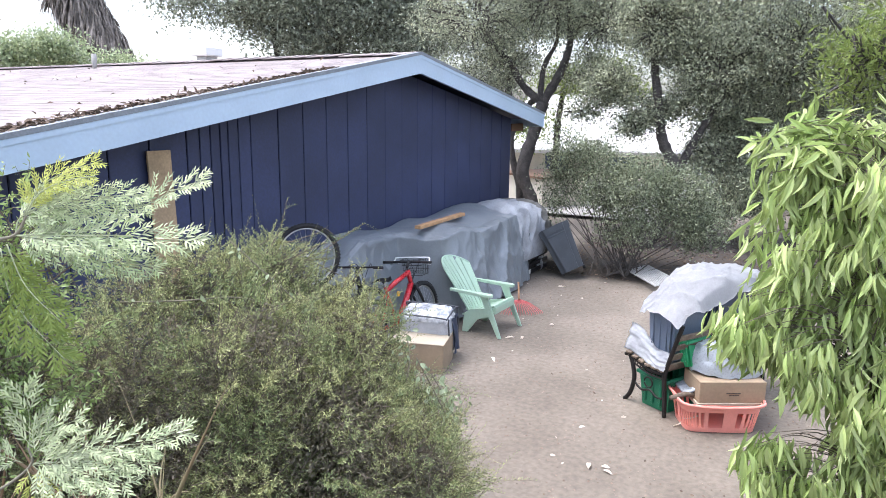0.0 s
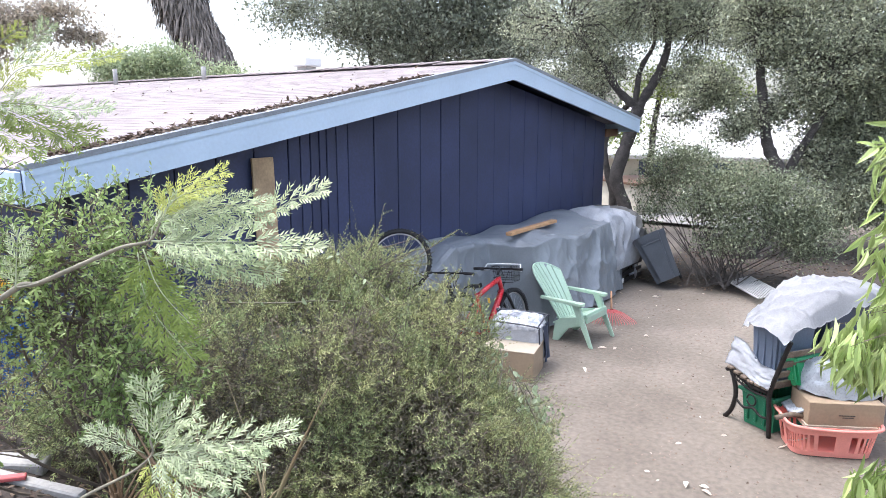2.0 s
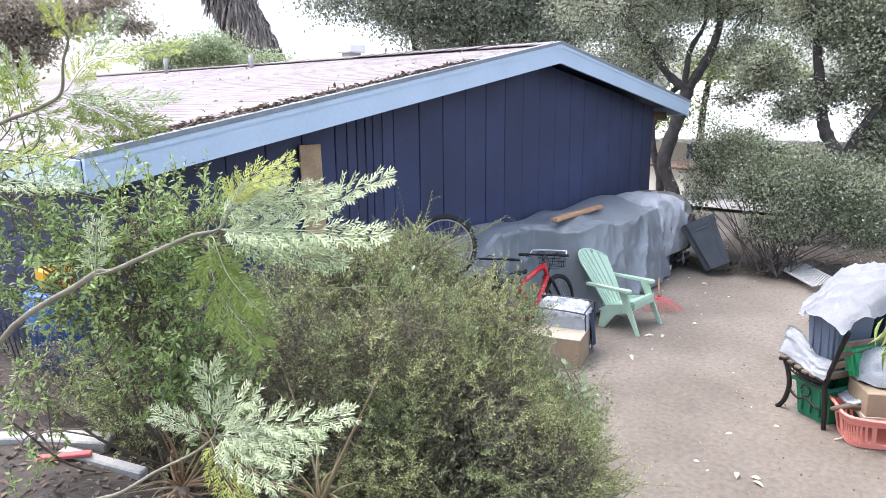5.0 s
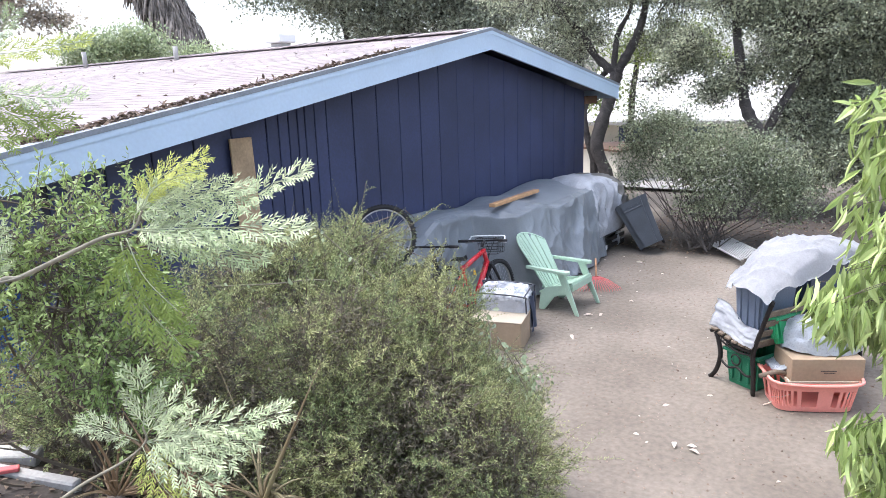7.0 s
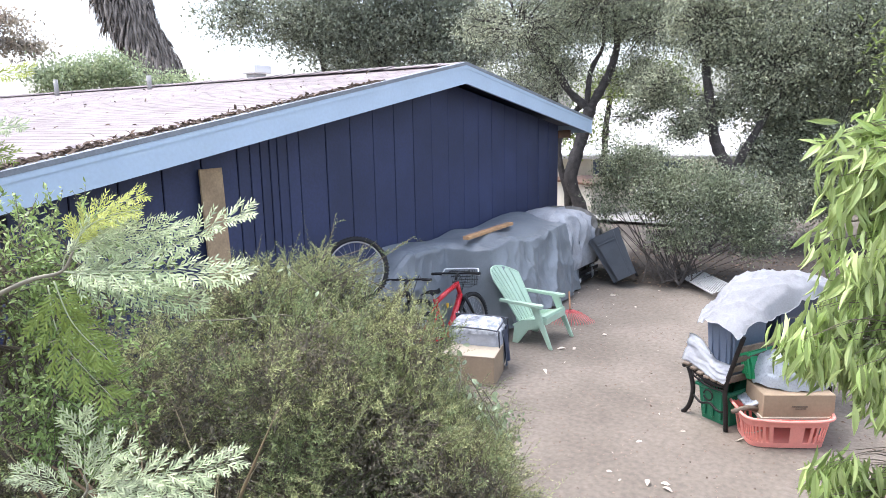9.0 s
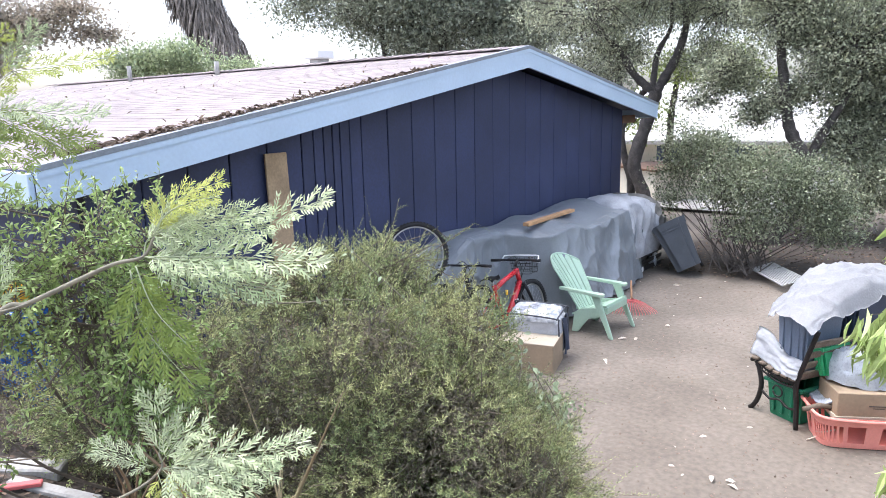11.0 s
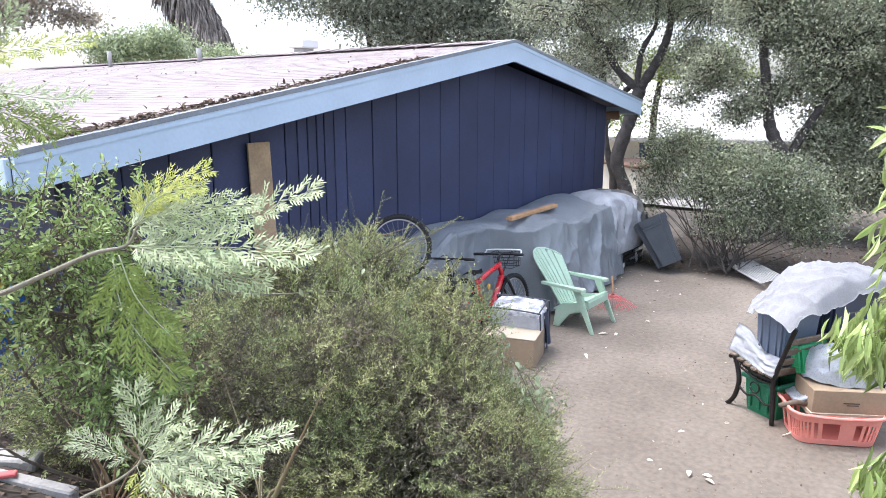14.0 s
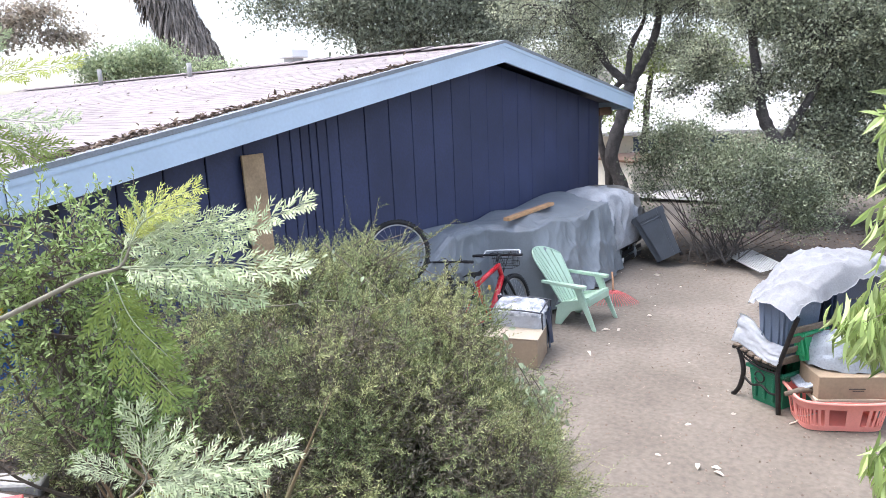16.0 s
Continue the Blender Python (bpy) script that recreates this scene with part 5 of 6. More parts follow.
def make_dense_bush():
    """The wide bush: needle-leaved upright shoots over uneven masses, with dark hollows and bare twigs."""
    t = thing("dense_bush", "wide needle-leaved olive-green bush with bare twigs inside", "bush", pose(3.0, 2.8, 0))
    o = np.array([3.0, 2.8, 0.0])
    blobs = [((2.65, 3.0, 1.10), (0.85, 0.85, 0.82), 1000), ((3.28, 2.82, 0.88), (0.52, 0.66, 0.78), 900), ((2.05, 2.75, 1.22), (0.62, 0.70, 0.70), 750),
             ((3.25, 3.2, 1.08), (0.42, 0.50, 0.74), 400), ((2.45, 2.20, 1.00), (0.60, 0.55, 0.62), 850), ((3.12, 2.20, 0.60), (0.56, 0.48, 0.60), 900),
             ((3.46, 2.38, 0.50), (0.32, 0.34, 0.52), 380), ((1.70, 3.20, 1.40), (0.55, 0.65, 0.62), 400), ((2.75, 1.80, 0.75), (0.46, 0.33, 0.45), 480), ((3.6, 2.80, 0.75), (0.26, 0.38, 0.55), 260),
             ((2.2, 3.6, 1.35), (0.6, 0.5, 0.6), 300), ((3.05, 2.45, 1.35), (0.40, 0.40, 0.42), 380), ((2.3, 2.4, 1.55), (0.35, 0.35, 0.35), 260), ((1.55, 3.35, 1.22), (0.34, 0.34, 0.42), 220), ((1.50, 3.75, 1.30), (0.30, 0.35, 0.40), 160), ((1.85, 3.35, 1.05), (0.40, 0.40, 0.45), 240), ((1.20, 3.95, 1.38), (0.2, 0.3, 0.22), 70), ((3.15, 3.05, 1.74), (0.26, 0.26, 0.22), 190), ((2.85, 3.30, 1.76), (0.28, 0.28, 0.22), 170), ((2.55, 3.45, 1.72), (0.28, 0.28, 0.2), 130)]
    pos, along, ln, wd, nn = [], [], [], [], []
    twig = Heap()

    def shoot(a, grow, reach, bend, size, gap=0.0062):
        m = max(6, int(reach / gap))
        u = np.linspace(0.04, 1, m)[:, None]
        line = a + grow * reach * u + bend * reach * u * u
        ang = np.arange(m) * 2.4 + rng.random() * 6
        s1 = unit(np.cross(grow, [0.3, 0.2, 0.9]))
        s2 = np.cross(grow, s1)
        outw = np.cos(ang)[:, None] * s1 + np.sin(ang)[:, None] * s2
        pos.append(line)
        along.append(outw * 0.8 + grow * 0.75 + rng.normal(0, 0.12, (m, 3)))
        nn.append(grow + rng.normal(0, 0.3, (m, 3)))
        k = size * (1.15 - 0.45 * u[:, 0] ** 2)
        ln.append(k)
        wd.append(k * 0.30)
        return line

    for c, r, k in blobs:
        p, d = in_blob(int(k * 1.5), c, r, 0.72)
        for a, n in zip(p, d):
            hollow = noise.noise(Vector(a * 2.4)) + 0.6 * noise.noise(Vector(a * 5.5 + 9))
            if a[2] < ground_z(a[0], a[1]) + 0.03 or (hollow < -0.12 and rng.random() < 0.85):
                continue
            grow = unit(n * 0.9 + np.array([0, 0, 0.35]) + rng.normal(0, 0.55, 3))
            reach = rng.uniform(0.06, 0.15) * (1.7 if rng.random() < 0.12 else 1.0) * (1.0 + 0.5 * max(0.0, hollow))
            line = shoot(a, grow, reach, rng.normal(0, 0.25, 3), rng.uniform(0.017, 0.027))
            if rng.random() < 0.5:
                twig.tube([a - grow * 0.07, line[len(line) // 2], line[-1]], [0.0024, 0.0016, 0.0008], 3)
            # small side shoots make each spray feathery
            for _ in range(2):
                b = line[int(rng.integers(1, len(line) // 2 + 1))]
                shoot(b, unit(grow + rng.normal(0, 0.55, 3)), reach * rng.uniform(0.3, 0.55), rng.normal(0, 0.2, 3), rng.uniform(0.014, 0.021))
    # loose sprays hanging out of the bush's low side
    for _ in range(150):
        q = rng.random()
        a = np.array([3.60 + 0.22 * rng.random(), 2.12 + 0.85 * q + rng.normal(0, 0.06), 0.25 + 0.85 * rng.random() ** 0.8])
        grow = unit(np.array([0.75, -0.45, rng.uniform(-0.15, 0.6)]) + rng.normal(0, 0.3, 3))
        line = shoot(a, grow, rng.uniform(0.15, 0.40), np.array([0, 0, -0.4]), rng.uniform(0.014, 0.022), 0.010)
        twig.tube([a - grow * 0.3, line[len(line) // 2], line[-1]], [0.003, 0.002, 0.0008], 3)
    # long arching sprays that stand out of the crown, with side shoots
    for _ in range(60):
        q = rng.random()
        a = np.array([2.25 + 1.15 * q, 3.35 - 0.45 * q, 1.70]) + rng.normal(0, 1, 3) * [0.12, 0.25, 0.07]
        grow = unit(np.array([0.25, -0.15, 1.0]) + rng.normal(0, 0.35, 3))
        reach = rng.uniform(0.10, 0.26)
        line = shoot(a, grow, reach, rng.normal(0, 0.2, 3), rng.uniform(0.018, 0.028))
        twig.tube([a - grow * 0.25, line[len(line) // 2], line[-1]], [0.004, 0.0025, 0.001], 4)
        for _ in range(5):
            b = line[int(rng.integers(0, len(line)))]
            shoot(b, unit(grow + rng.normal(0, 0.6, 3)), reach * rng.uniform(0.2, 0.5), rng.normal(0, 0.2, 3), rng.uniform(0.015, 0.022))
    # a straggling branch that reaches over towards the bicycles
    for _ in range(45):
        a = np.array([3.22, 3.0, 1.80]) + rng.normal(0, 1, 3) * [0.16, 0.16, 0.10]
        grow = unit(np.array([0.5, -0.5, 0.45]) + rng.normal(0, 0.4, 3))
        reach = rng.uniform(0.10, 0.26)
        line = shoot(a, grow, reach, rng.normal(0, 0.2, 3), rng.uniform(0.017, 0.025))
        twig.tube([a - grow * 0.2, line[len(line) // 2], line[-1]], [0.004, 0.0025, 0.001], 4)
        for _ in range(2):
            b = line[int(rng.integers(0, len(line)))]
            shoot(b, unit(grow + rng.normal(0, 0.5, 3)), reach * 0.4, rng.normal(0, 0.2, 3), 0.017)
    pos, along, nn = np.concatenate(pos) - o, np.concatenate(along), np.concatenate(nn)
    leafmesh("foliage", [leaves(pos, along, nn, np.concatenate(ln), np.concatenate(wd))], L_BUSH, t, "dense needle leaves")
    # leaves deep inside, their colour darkened to stand for the bush's inner shade
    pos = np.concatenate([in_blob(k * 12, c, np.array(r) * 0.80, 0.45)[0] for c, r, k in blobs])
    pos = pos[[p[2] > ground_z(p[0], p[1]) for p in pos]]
    leafmesh("inner_foliage", [leaves(pos - o, rng.normal(size=pos.shape), rng.normal(size=pos.shape), rng.uniform(0.02, 0.036, len(pos)), rng.uniform(0.007, 0.012, len(pos)))], L_BUSHIN, t, "dry brown inner leaves with depth shade in their colour")
    for i in range(130):
        c, r, _ = blobs[i % len(blobs)]
        root = np.array([2.9 + rng.normal(0, 0.25), 2.75 + rng.normal(0, 0.2), 0.0])
        root[2] = ground_z(root[0], root[1])
        e, _ = in_blob(1, c, np.array(r) * 0.9, 0.85)
        e = e[0]
        mid = (root + e) / 2 + rng.normal(0, 0.12, 3)
        twig.tube(spline([root, mid, e], 4), np.linspace(0.010, 0.002, 9), 5)
    h = Heap()
    h.v, h.f, h.n = [np.concatenate(twig.v) - o], twig.f, twig.n
    tagged(h.make("twig_tangle", M_TWIG, t, "brown bare twigs"), kind="stuff")


def make_vine():
    t = thing("vine", "pale trailing vine with heart-shaped leaves over the bush", "vine", pose(0, 0, 0))
    runs = [[(2.05, 2.95, 1.85), (2.27, 2.78, 1.83), (2.52, 2.70, 1.80), (2.71, 2.62, 1.72), (2.78, 2.55, 1.62), (2.89, 2.50, 1.45), (2.88, 2.45, 1.25)],
            [(2.70, 2.9, 2.05), (2.80, 2.8, 1.9), (2.9, 2.62, 1.7), (2.98, 2.55, 1.5), (3.05, 2.45, 1.3)],
            [(3.15, 2.30, 0.78), (3.30, 2.28, 0.9), (3.45, 2.25, 1.05), (3.60, 2.30, 1.2), (3.72, 2.4, 1.3)],
            [(3.30, 2.05, 0.75), (3.50, 2.05, 0.85), (3.66, 2.05, 0.9), (3.85, 2.05, 0.95)],
            [(3.62, 2.15, 1.12), (3.70, 2.10, 0.95), (3.75, 2.05, 0.8)], [(3.52, 2.2, 1.25), (3.58, 2.12, 1.05), (3.60, 2.02, 0.85), (3.6, 2.0, 0.7)]]
    pos, along, nn, ln = [], [], [], []
    toward = unit(np.array([-0.85, -0.5, 0.35]))
    for i, r in enumerate(runs):
        line = spline(r, 6) + toward * (0.12 if i < 2 else 0.20)
        tube("runner", line, 0.004, M_GREYTWIG, t, sides=5)
        for _ in range(6 if i < 1 else 14 if i < 2 else 46):
            k = rng.integers(2, len(line))
            pos.append(line[k] + rng.normal(0, 0.02 if i < 2 else 0.05, 3) + toward * 0.05)
            along.append(unit(rng.normal(0, 0.6, 3) + [0, 0, -0.8]))
            nn.append(toward + rng.normal(0, 0.4, 3))
            ln.append(rng.uniform(0.026, 0.05))
    ln = np.array(ln)
    leafmesh("vine_leaves", [leaves(pos, np.array(along), np.array(nn), ln, ln * 0.62, 0.35, 0.25, True)], L_VINE, t)


def make_left_shrub():
    """The twiggy shrub on the bank with small blunt leaves."""
    t = thing("leafy_shrub", "twiggy shrub with small bright green leaves on the bank", "shrub", pose(1.1, 2.9, 0))
    o = np.array([1.1, 2.9, 0.0])
    root = np.array([1.4, 3.05, ground_z(1.4, 3.05)])
    twig = Heap()
    pos, along, nn, ln = [], [], [], []
    for c, r, k in (((1.20, 2.80, 2.25), (0.42, 0.42, 0.34), 50), ((1.22, 2.85, 1.95), (0.36, 0.45, 0.36), 50), ((1.35, 2.75, 1.70), (0.32, 0.36, 0.36), 46), ((0.85, 3.15, 2.5), (0.38, 0.4, 0.3), 34), ((1.5, 2.75, 2.2), (0.32, 0.3, 0.3), 30), ((0.8, 2.95, 1.55), (0.3, 0.3, 0.2), 7), ((0.95, 3.0, 2.15), (0.3, 0.3, 0.25), 18)):
        p, d = in_blob(k, c, r, 0.3)
        c = np.array(c)
        for _ in range(2):
            stem = spline([root + rng.normal(0, 0.04, 3), (root + c) / 2 + rng.normal(0, 0.1, 3), c + rng.normal(0, 0.08, 3)], 6)
            twig.tube(stem, np.linspace(0.010, 0.004, len(stem)), 5)
        for a, n in zip(p, d):
            line = spline([c + rng.normal(0, 0.1, 3), (c + a) / 2 + rng.normal(0, 0.06, 3), a], 5)
            twig.tube(line, np.linspace(0.0035, 0.0013, len(line)), 4)
            for _ in range(3):
                s = line[-rng.integers(1, 6)]
                grow = unit(rng.normal(0, 0.7, 3) + np.array([0, 0, 0.25]) + n * 0.4)
                reach = rng.uniform(0.1, 0.28)
                twig.tube([s, s + grow * reach], [0.002, 0.001], 3)
                m = int(rng.integers(20, 32))
                u = np.linspace(0.15, 1, m)[:, None]
                pos.append(s + grow * reach * u + rng.normal(0, 0.006, (m, 3)))
                along.append(rng.normal(0, 0.7, (m, 3)) + grow * 0.6)
                nn.append(rng.normal(0, 0.5, (m, 3)) + [-0.3, -0.3, 0.8])
                ln.append(rng.uniform(0.018, 0.034, m))
    ln = np.concatenate(ln)
    leafmesh("foliage", [leaves(np.concatenate(pos) - o, np.concatenate(along), np.concatenate(nn), ln, ln * 0.36, 0.2, 0.15, True)], L_ROUND, t, "small bright green leaves")
    h = Heap()
    h.v, h.f, h.n = [np.concatenate(twig.v) - o], twig.f, twig.n
    tagged(h.make("twig_tangle", M_TWIG, t), kind="stuff")


def make_long_leaf_tree():
    """The young tree with long folded hanging leaves."""
    t = thing("long_leaf_tree", "young tree with long folded light green drooping leaves", "tree", pose(5.0, -0.45, 0))
    o = np.array([5.0, -0.45, 0.0])
    trunk = spline([(5.0, -0.45, -0.05), (4.95, -0.4, 0.6), (4.9, -0.3, 1.3), (4.95, -0.25, 2.0), (5.0, -0.3, 2.6)])
    tube("trunk", trunk - o, np.linspace(0.035, 0.012, len(trunk)), M_TWIG, t)
    ends = []
    spots = [((4.75, 0.22, 2.55), (0.32, 0.30, 0.26), 26), ((5.0, -0.15, 2.62), (0.4, 0.35, 0.25), 26), ((4.75, 0.20, 2.0), (0.35, 0.30, 0.4), 28), ((4.95, -0.35, 2.0), (0.45, 0.4, 0.45), 34),
             ((4.45, 0.42, 1.55), (0.30, 0.18, 0.22), 22), ((4.6, 0.12, 1.35), (0.4, 0.28, 0.3), 26), ((4.85, -0.35, 1.25), (0.45, 0.38, 0.4), 30), ((4.25, 0.20, 0.75), (0.3, 0.16, 0.2), 16),
             ((4.4, -0.05, 0.55), (0.4, 0.22, 0.28), 24), ((4.75, -0.45, 0.6), (0.45, 0.35, 0.35), 24), ((5.3, -0.7, 2.0), (0.5, 0.4, 0.7), 30), ((4.9, -0.25, 1.65), (0.45, 0.4, 0.5), 36), ((4.55, -0.4, 0.95), (0.35, 0.35, 0.4), 28), ((5.1, -0.75, 1.2), (0.4, 0.35, 0.6), 26), ((4.65, -0.1, 2.3), (0.35, 0.3, 0.3), 22)]
    tw = Heap()
    pos, along, nn, ln = [], [], [], []
    eye = np.array([0, 0, 2.8])
    for c, r, k in spots:
        p, d = in_blob(k, c, r, 0.3)
        for a, n in zip(p, d):
            s = trunk[int(np.clip((a[2] - 0.2) / 2.6 * len(trunk), 2, len(trunk) - 2))]
            mid = (s + a) / 2 + np.array([0, 0, 0.12]) + rng.normal(0, 0.05, 3)
            tw.tube(spline([s, mid, a], 4) - o, np.linspace(0.0045, 0.0015, 9), 4)
            grow = unit(a - s)
            for j in range(int(rng.integers(13, 18))):
                ang = rng.random() * 6.28
                side = unit(np.array([math.cos(ang), math.sin(ang), 0]))
                top = c[2] > 2.4 and a[2] > c[2] - 0.02
                fall = rng.uniform(-0.1, 0.8) if top else -rng.uniform(1.0, 4.5)
                if top and rng.random() < 0.55:
                    fall = -rng.uniform(0.3, 1.8)
                pos.append(a + grow * rng.uniform(-0.22, 0.05) + rng.normal(0, 0.03, 3))
                along.append(side + grow * 0.3 + np.array([0, 0, fall]))
                nn.append(unit(eye - a) * 0.5 + rng.normal(0, 0.7, 3) + np.array([0, 0, 0.35]))
                ln.append(rng.uniform(0.13, 0.21))
    ln = np.array(ln)
    pos, along, nn = np.array(pos), np.array(along), np.array(nn)
    sel = rng.random(len(ln)) < 0.6
    leafmesh("foliage", [leaves(pos[sel] - o, along[sel], nn[sel], ln[sel], ln[sel] * 0.27, 0.7, 0.25, True), leaves(pos[~sel] - o, along[~sel], nn[~sel], ln[~sel], ln[~sel] * 0.25, 1.1, 0.15, True)], L_LONG, t, "long folded hanging leaves")
    tagged(tw.make("twig_tangle", M_TWIG, t), kind="stuff")


def crown(blobs, size, per, o, flat=0.5, clump=0.22):
    """Leaves in clumps on many small twigs in the given masses; a blob is a centre, radii and the number of clumps."""
    pos, along, nn, ln = [], [], [], []
    tw = []
    for c, r, k in blobs:
        p, d = in_blob(k, c, r, 0.25)
        for a, n in zip(p, d):
            m = int(rng.integers(per // 2, per * 3 // 2))
            pos.append(a + rng.normal(0, clump, (m, 3)) * [1.1, 1.1, 0.6])
            along.append(rng.normal(0, 1, (m, 3)))
            nn.append(rng.normal(0, flat, (m, 3)) + [0, 0, 0.8])
            ln.append(rng.uniform(0.6, 1.2, m) * size)
            tw.append((np.array(c) + (a - np.array(c)) * 0.3, a))
    return np.concatenate(pos) - o, np.concatenate(along), np.concatenate(nn), np.concatenate(ln), tw


def make_tree(name, label, limbs, blobs, material, size, per, ratio=0.5, clump=0.22, bark=None, twigs=True):
    """A tree from limbs (points, first radius, last radius) and crown masses."""
    base = np.array(limbs[0][0][0], float)
    t = thing(name, label, "tree", pose(*base))
    for i, (pts, r0, r1) in enumerate(limbs):
        line = spline(pts, 6)
        line = line + np.array([[0.25 * r0 * noise.noise(Vector((*(p * 2.0),)) + Vector((q, i, 0))) for q in range(3)] for p in line])
        rad = np.linspace(r0, r1, len(line)) * (1 + 0.12 * rng.normal(size=len(line)).clip(-1, 1))
        if i == 0:
            rad[:3] *= [1.5, 1.25, 1.1]
        tube("trunk" if i == 0 else "limb", line - base, rad, bark or M_BARK, t, sides=10)
    pos, along, nn, ln, tw = crown(blobs, size, per, base, clump=clump)
    leafmesh("crown", [leaves(pos, along, nn, ln, ln * ratio)], material, t, kind="")
    if twigs:
        h = Heap()
        for a, b in tw[::2]:
            mid = (a + b) / 2 + rng.normal(0, 0.12, 3)
            h.tube(np.array([a, mid, b]) - base, [0.02, 0.012, 0.005], 4)
        tagged(h.make("twig_tangle", bark or M_BARK, t), kind="stuff")
    return t


def make_multistem_shrub():
    t = thing("multistem_shrub", "open shrub with many bare fanning stems and grey-green leaves", "shrub", pose(11.35, 3.0, 0.1))
    o = np.array([11.35, 3.0, 0.1])
    blobs = [((11.65, 3.5, 1.5), (0.45, 0.45, 0.5), 150), ((11.6, 2.9, 1.60), (0.6, 0.65, 0.65), 260), ((11.9, 2.2, 1.35), (0.6, 0.55, 0.65), 240), ((11.5, 2.95, 0.95), (0.6, 0.55, 0.45), 130), ((12.0, 4.15, 1.75), (0.4, 0.4, 0.55), 90), ((12.1, 1.9, 0.9), (0.55, 0.5, 0.5), 150), ((11.96, 4.22, 2.2), (0.45, 0.4, 0.35), 80), ((12.1, 3.78, 2.1), (0.45, 0.45, 0.3), 80), ((12.3, 2.75, 1.6), (0.5, 0.5, 0.4), 80), ((11.9, 4.45, 1.5), (0.35, 0.3, 0.4), 50), ((11.75, 4.35, 1.05), (0.3, 0.25, 0.3), 22)]
    h = Heap()
    ends = []
    for c, r, k in blobs:
        p, d = in_blob(4, c, r, 0.2)
        for a in p:
            root = o + np.array([rng.normal(0, 0.14), rng.normal(0, 0.22), 0])
            mid = root + (a - root) * 0.5 + rng.normal(0, 0.05, 3)
            h.tube(spline([root, mid, a], 4) - o, np.linspace(0.011, 0.003, 9), 5)
    tagged(h.make("stem_clump", M_BARK, t, "bare brown stems"), kind="stuff")
    pos, along, nn, ln, tw = crown(blobs, 0.052, 32, o, clump=0.12)
    leafmesh("foliage", [leaves(pos, along, nn, ln, ln * 0.5)], L_SHRUB, t)


def make_palm():
    t = thing("palm_tree", "leaning palm trunk with a shaggy skirt of dead fronds", "palm", pose(23.6, 33.2, 0))
    o = np.array([23.6, 33.2, 0.0])
    axis = spline([(23.6, 33.2, 0), (23.7, 33.3, 4.8), (23.5, 34.4, 6.7), (23.2, 35.6, 8.3), (23.0, 36.6, 10.5), (23.0, 37.2, 13.0)])
    tube("trunk", axis - o, 0.45, M_BARK, t, sides=12)
    pos, along, nn, ln = [], [], [], []
    for k in range(5200):
        u = rng.random() ** 0.8
        a = axis[int((0.32 + 0.66 * u) * (len(axis) - 1))]
        q = rng.random() * 6.28
        wide = 0.95 + 0.7 * u
        out = np.array([math.cos(q), math.sin(q), 0])
        pos.append(a + out * wide * rng.uniform(0.55, 1.0))
        along.append(np.array([0, 0, -1.0]) + out * rng.uniform(-0.05, 0.3) + rng.normal(0, 0.12, 3))
        nn.append(out + rng.normal(0, 0.4, 3))
        ln.append(rng.uniform(0.6, 1.6))
    ln = np.array(ln)
    leafmesh("dead_fronds", [leaves(np.array(pos) - o, np.array(along), np.array(nn), ln, 0.12)], M_PALM, t, "grey-brown hanging dead fronds")
    pos, along, nn, ln = [], [], [], []
    for k in range(26):
        q, el = rng.random() * 6.28, rng.uniform(-0.2, 1.0)
        d = unit(np.array([math.cos(q), math.sin(q), el]))
        for s in np.linspace(0.3, 2.6, 26):
            for side in (-1, 1):
                pos.append(axis[-1] + d * s + np.array([0, 0, -0.12 * s * s]))
                along.append(d * 0.6 + side * np.cross(d, [0, 0, 1]) + np.array([0, 0, -0.4]))
                nn.append(np.array([0, 0, 1.0]))
                ln.append(0.7)
    leafmesh("green_fronds", [leaves(np.array(pos) - o, np.array(along), np.array(nn), np.array(ln), 0.05)], L_OAKFAR, t)


def make_aloe():
    for x, y, size, rise in ((1.46, 2.02, 1.1, 0.30), (1.24, 2.22, 1.0, 0.25), (1.06, 2.34, 0.8, 0.2)):
        z = ground_z(x, y)
        t = thing("spiky_succulent", "spiky succulent with long orange-green leaves on the bank", "succulent", pose(x, y, z), "succulents on the bank")
        tube("stem", [(0, 0, -0.03), (0.01, 0, rise * 0.5), (0, 0, rise + 0.02)], 0.03, M_OLDWOOD, t)
        for i in range(34):
            q = i * 2.4
            el = 0.35 + 0.95 * rng.random() if i < 20 else rng.uniform(-0.5, 0.2)
            d = np.array([math.cos(q) * math.cos(el), math.sin(q) * math.cos(el), math.sin(el)])
            ln = rng.uniform(0.14, 0.36) * size
            bend = rng.normal(0, 0.55, 3)
            pts = [np.array([0, 0, rise]) + d * ln * u + np.array([0, 0, -0.3 * ln * u * u * math.cos(el)]) + bend * ln * u * u for u in np.linspace(0, 1, 7)]
            w = size * rng.uniform(0.35, 0.9)
            tube("leaf", pts, [0.011 * w, 0.012 * w, 0.010 * w, 0.008 * w, 0.006 * w, 0.0035 * w, 0.001], L_ALOE, t, sides=6)


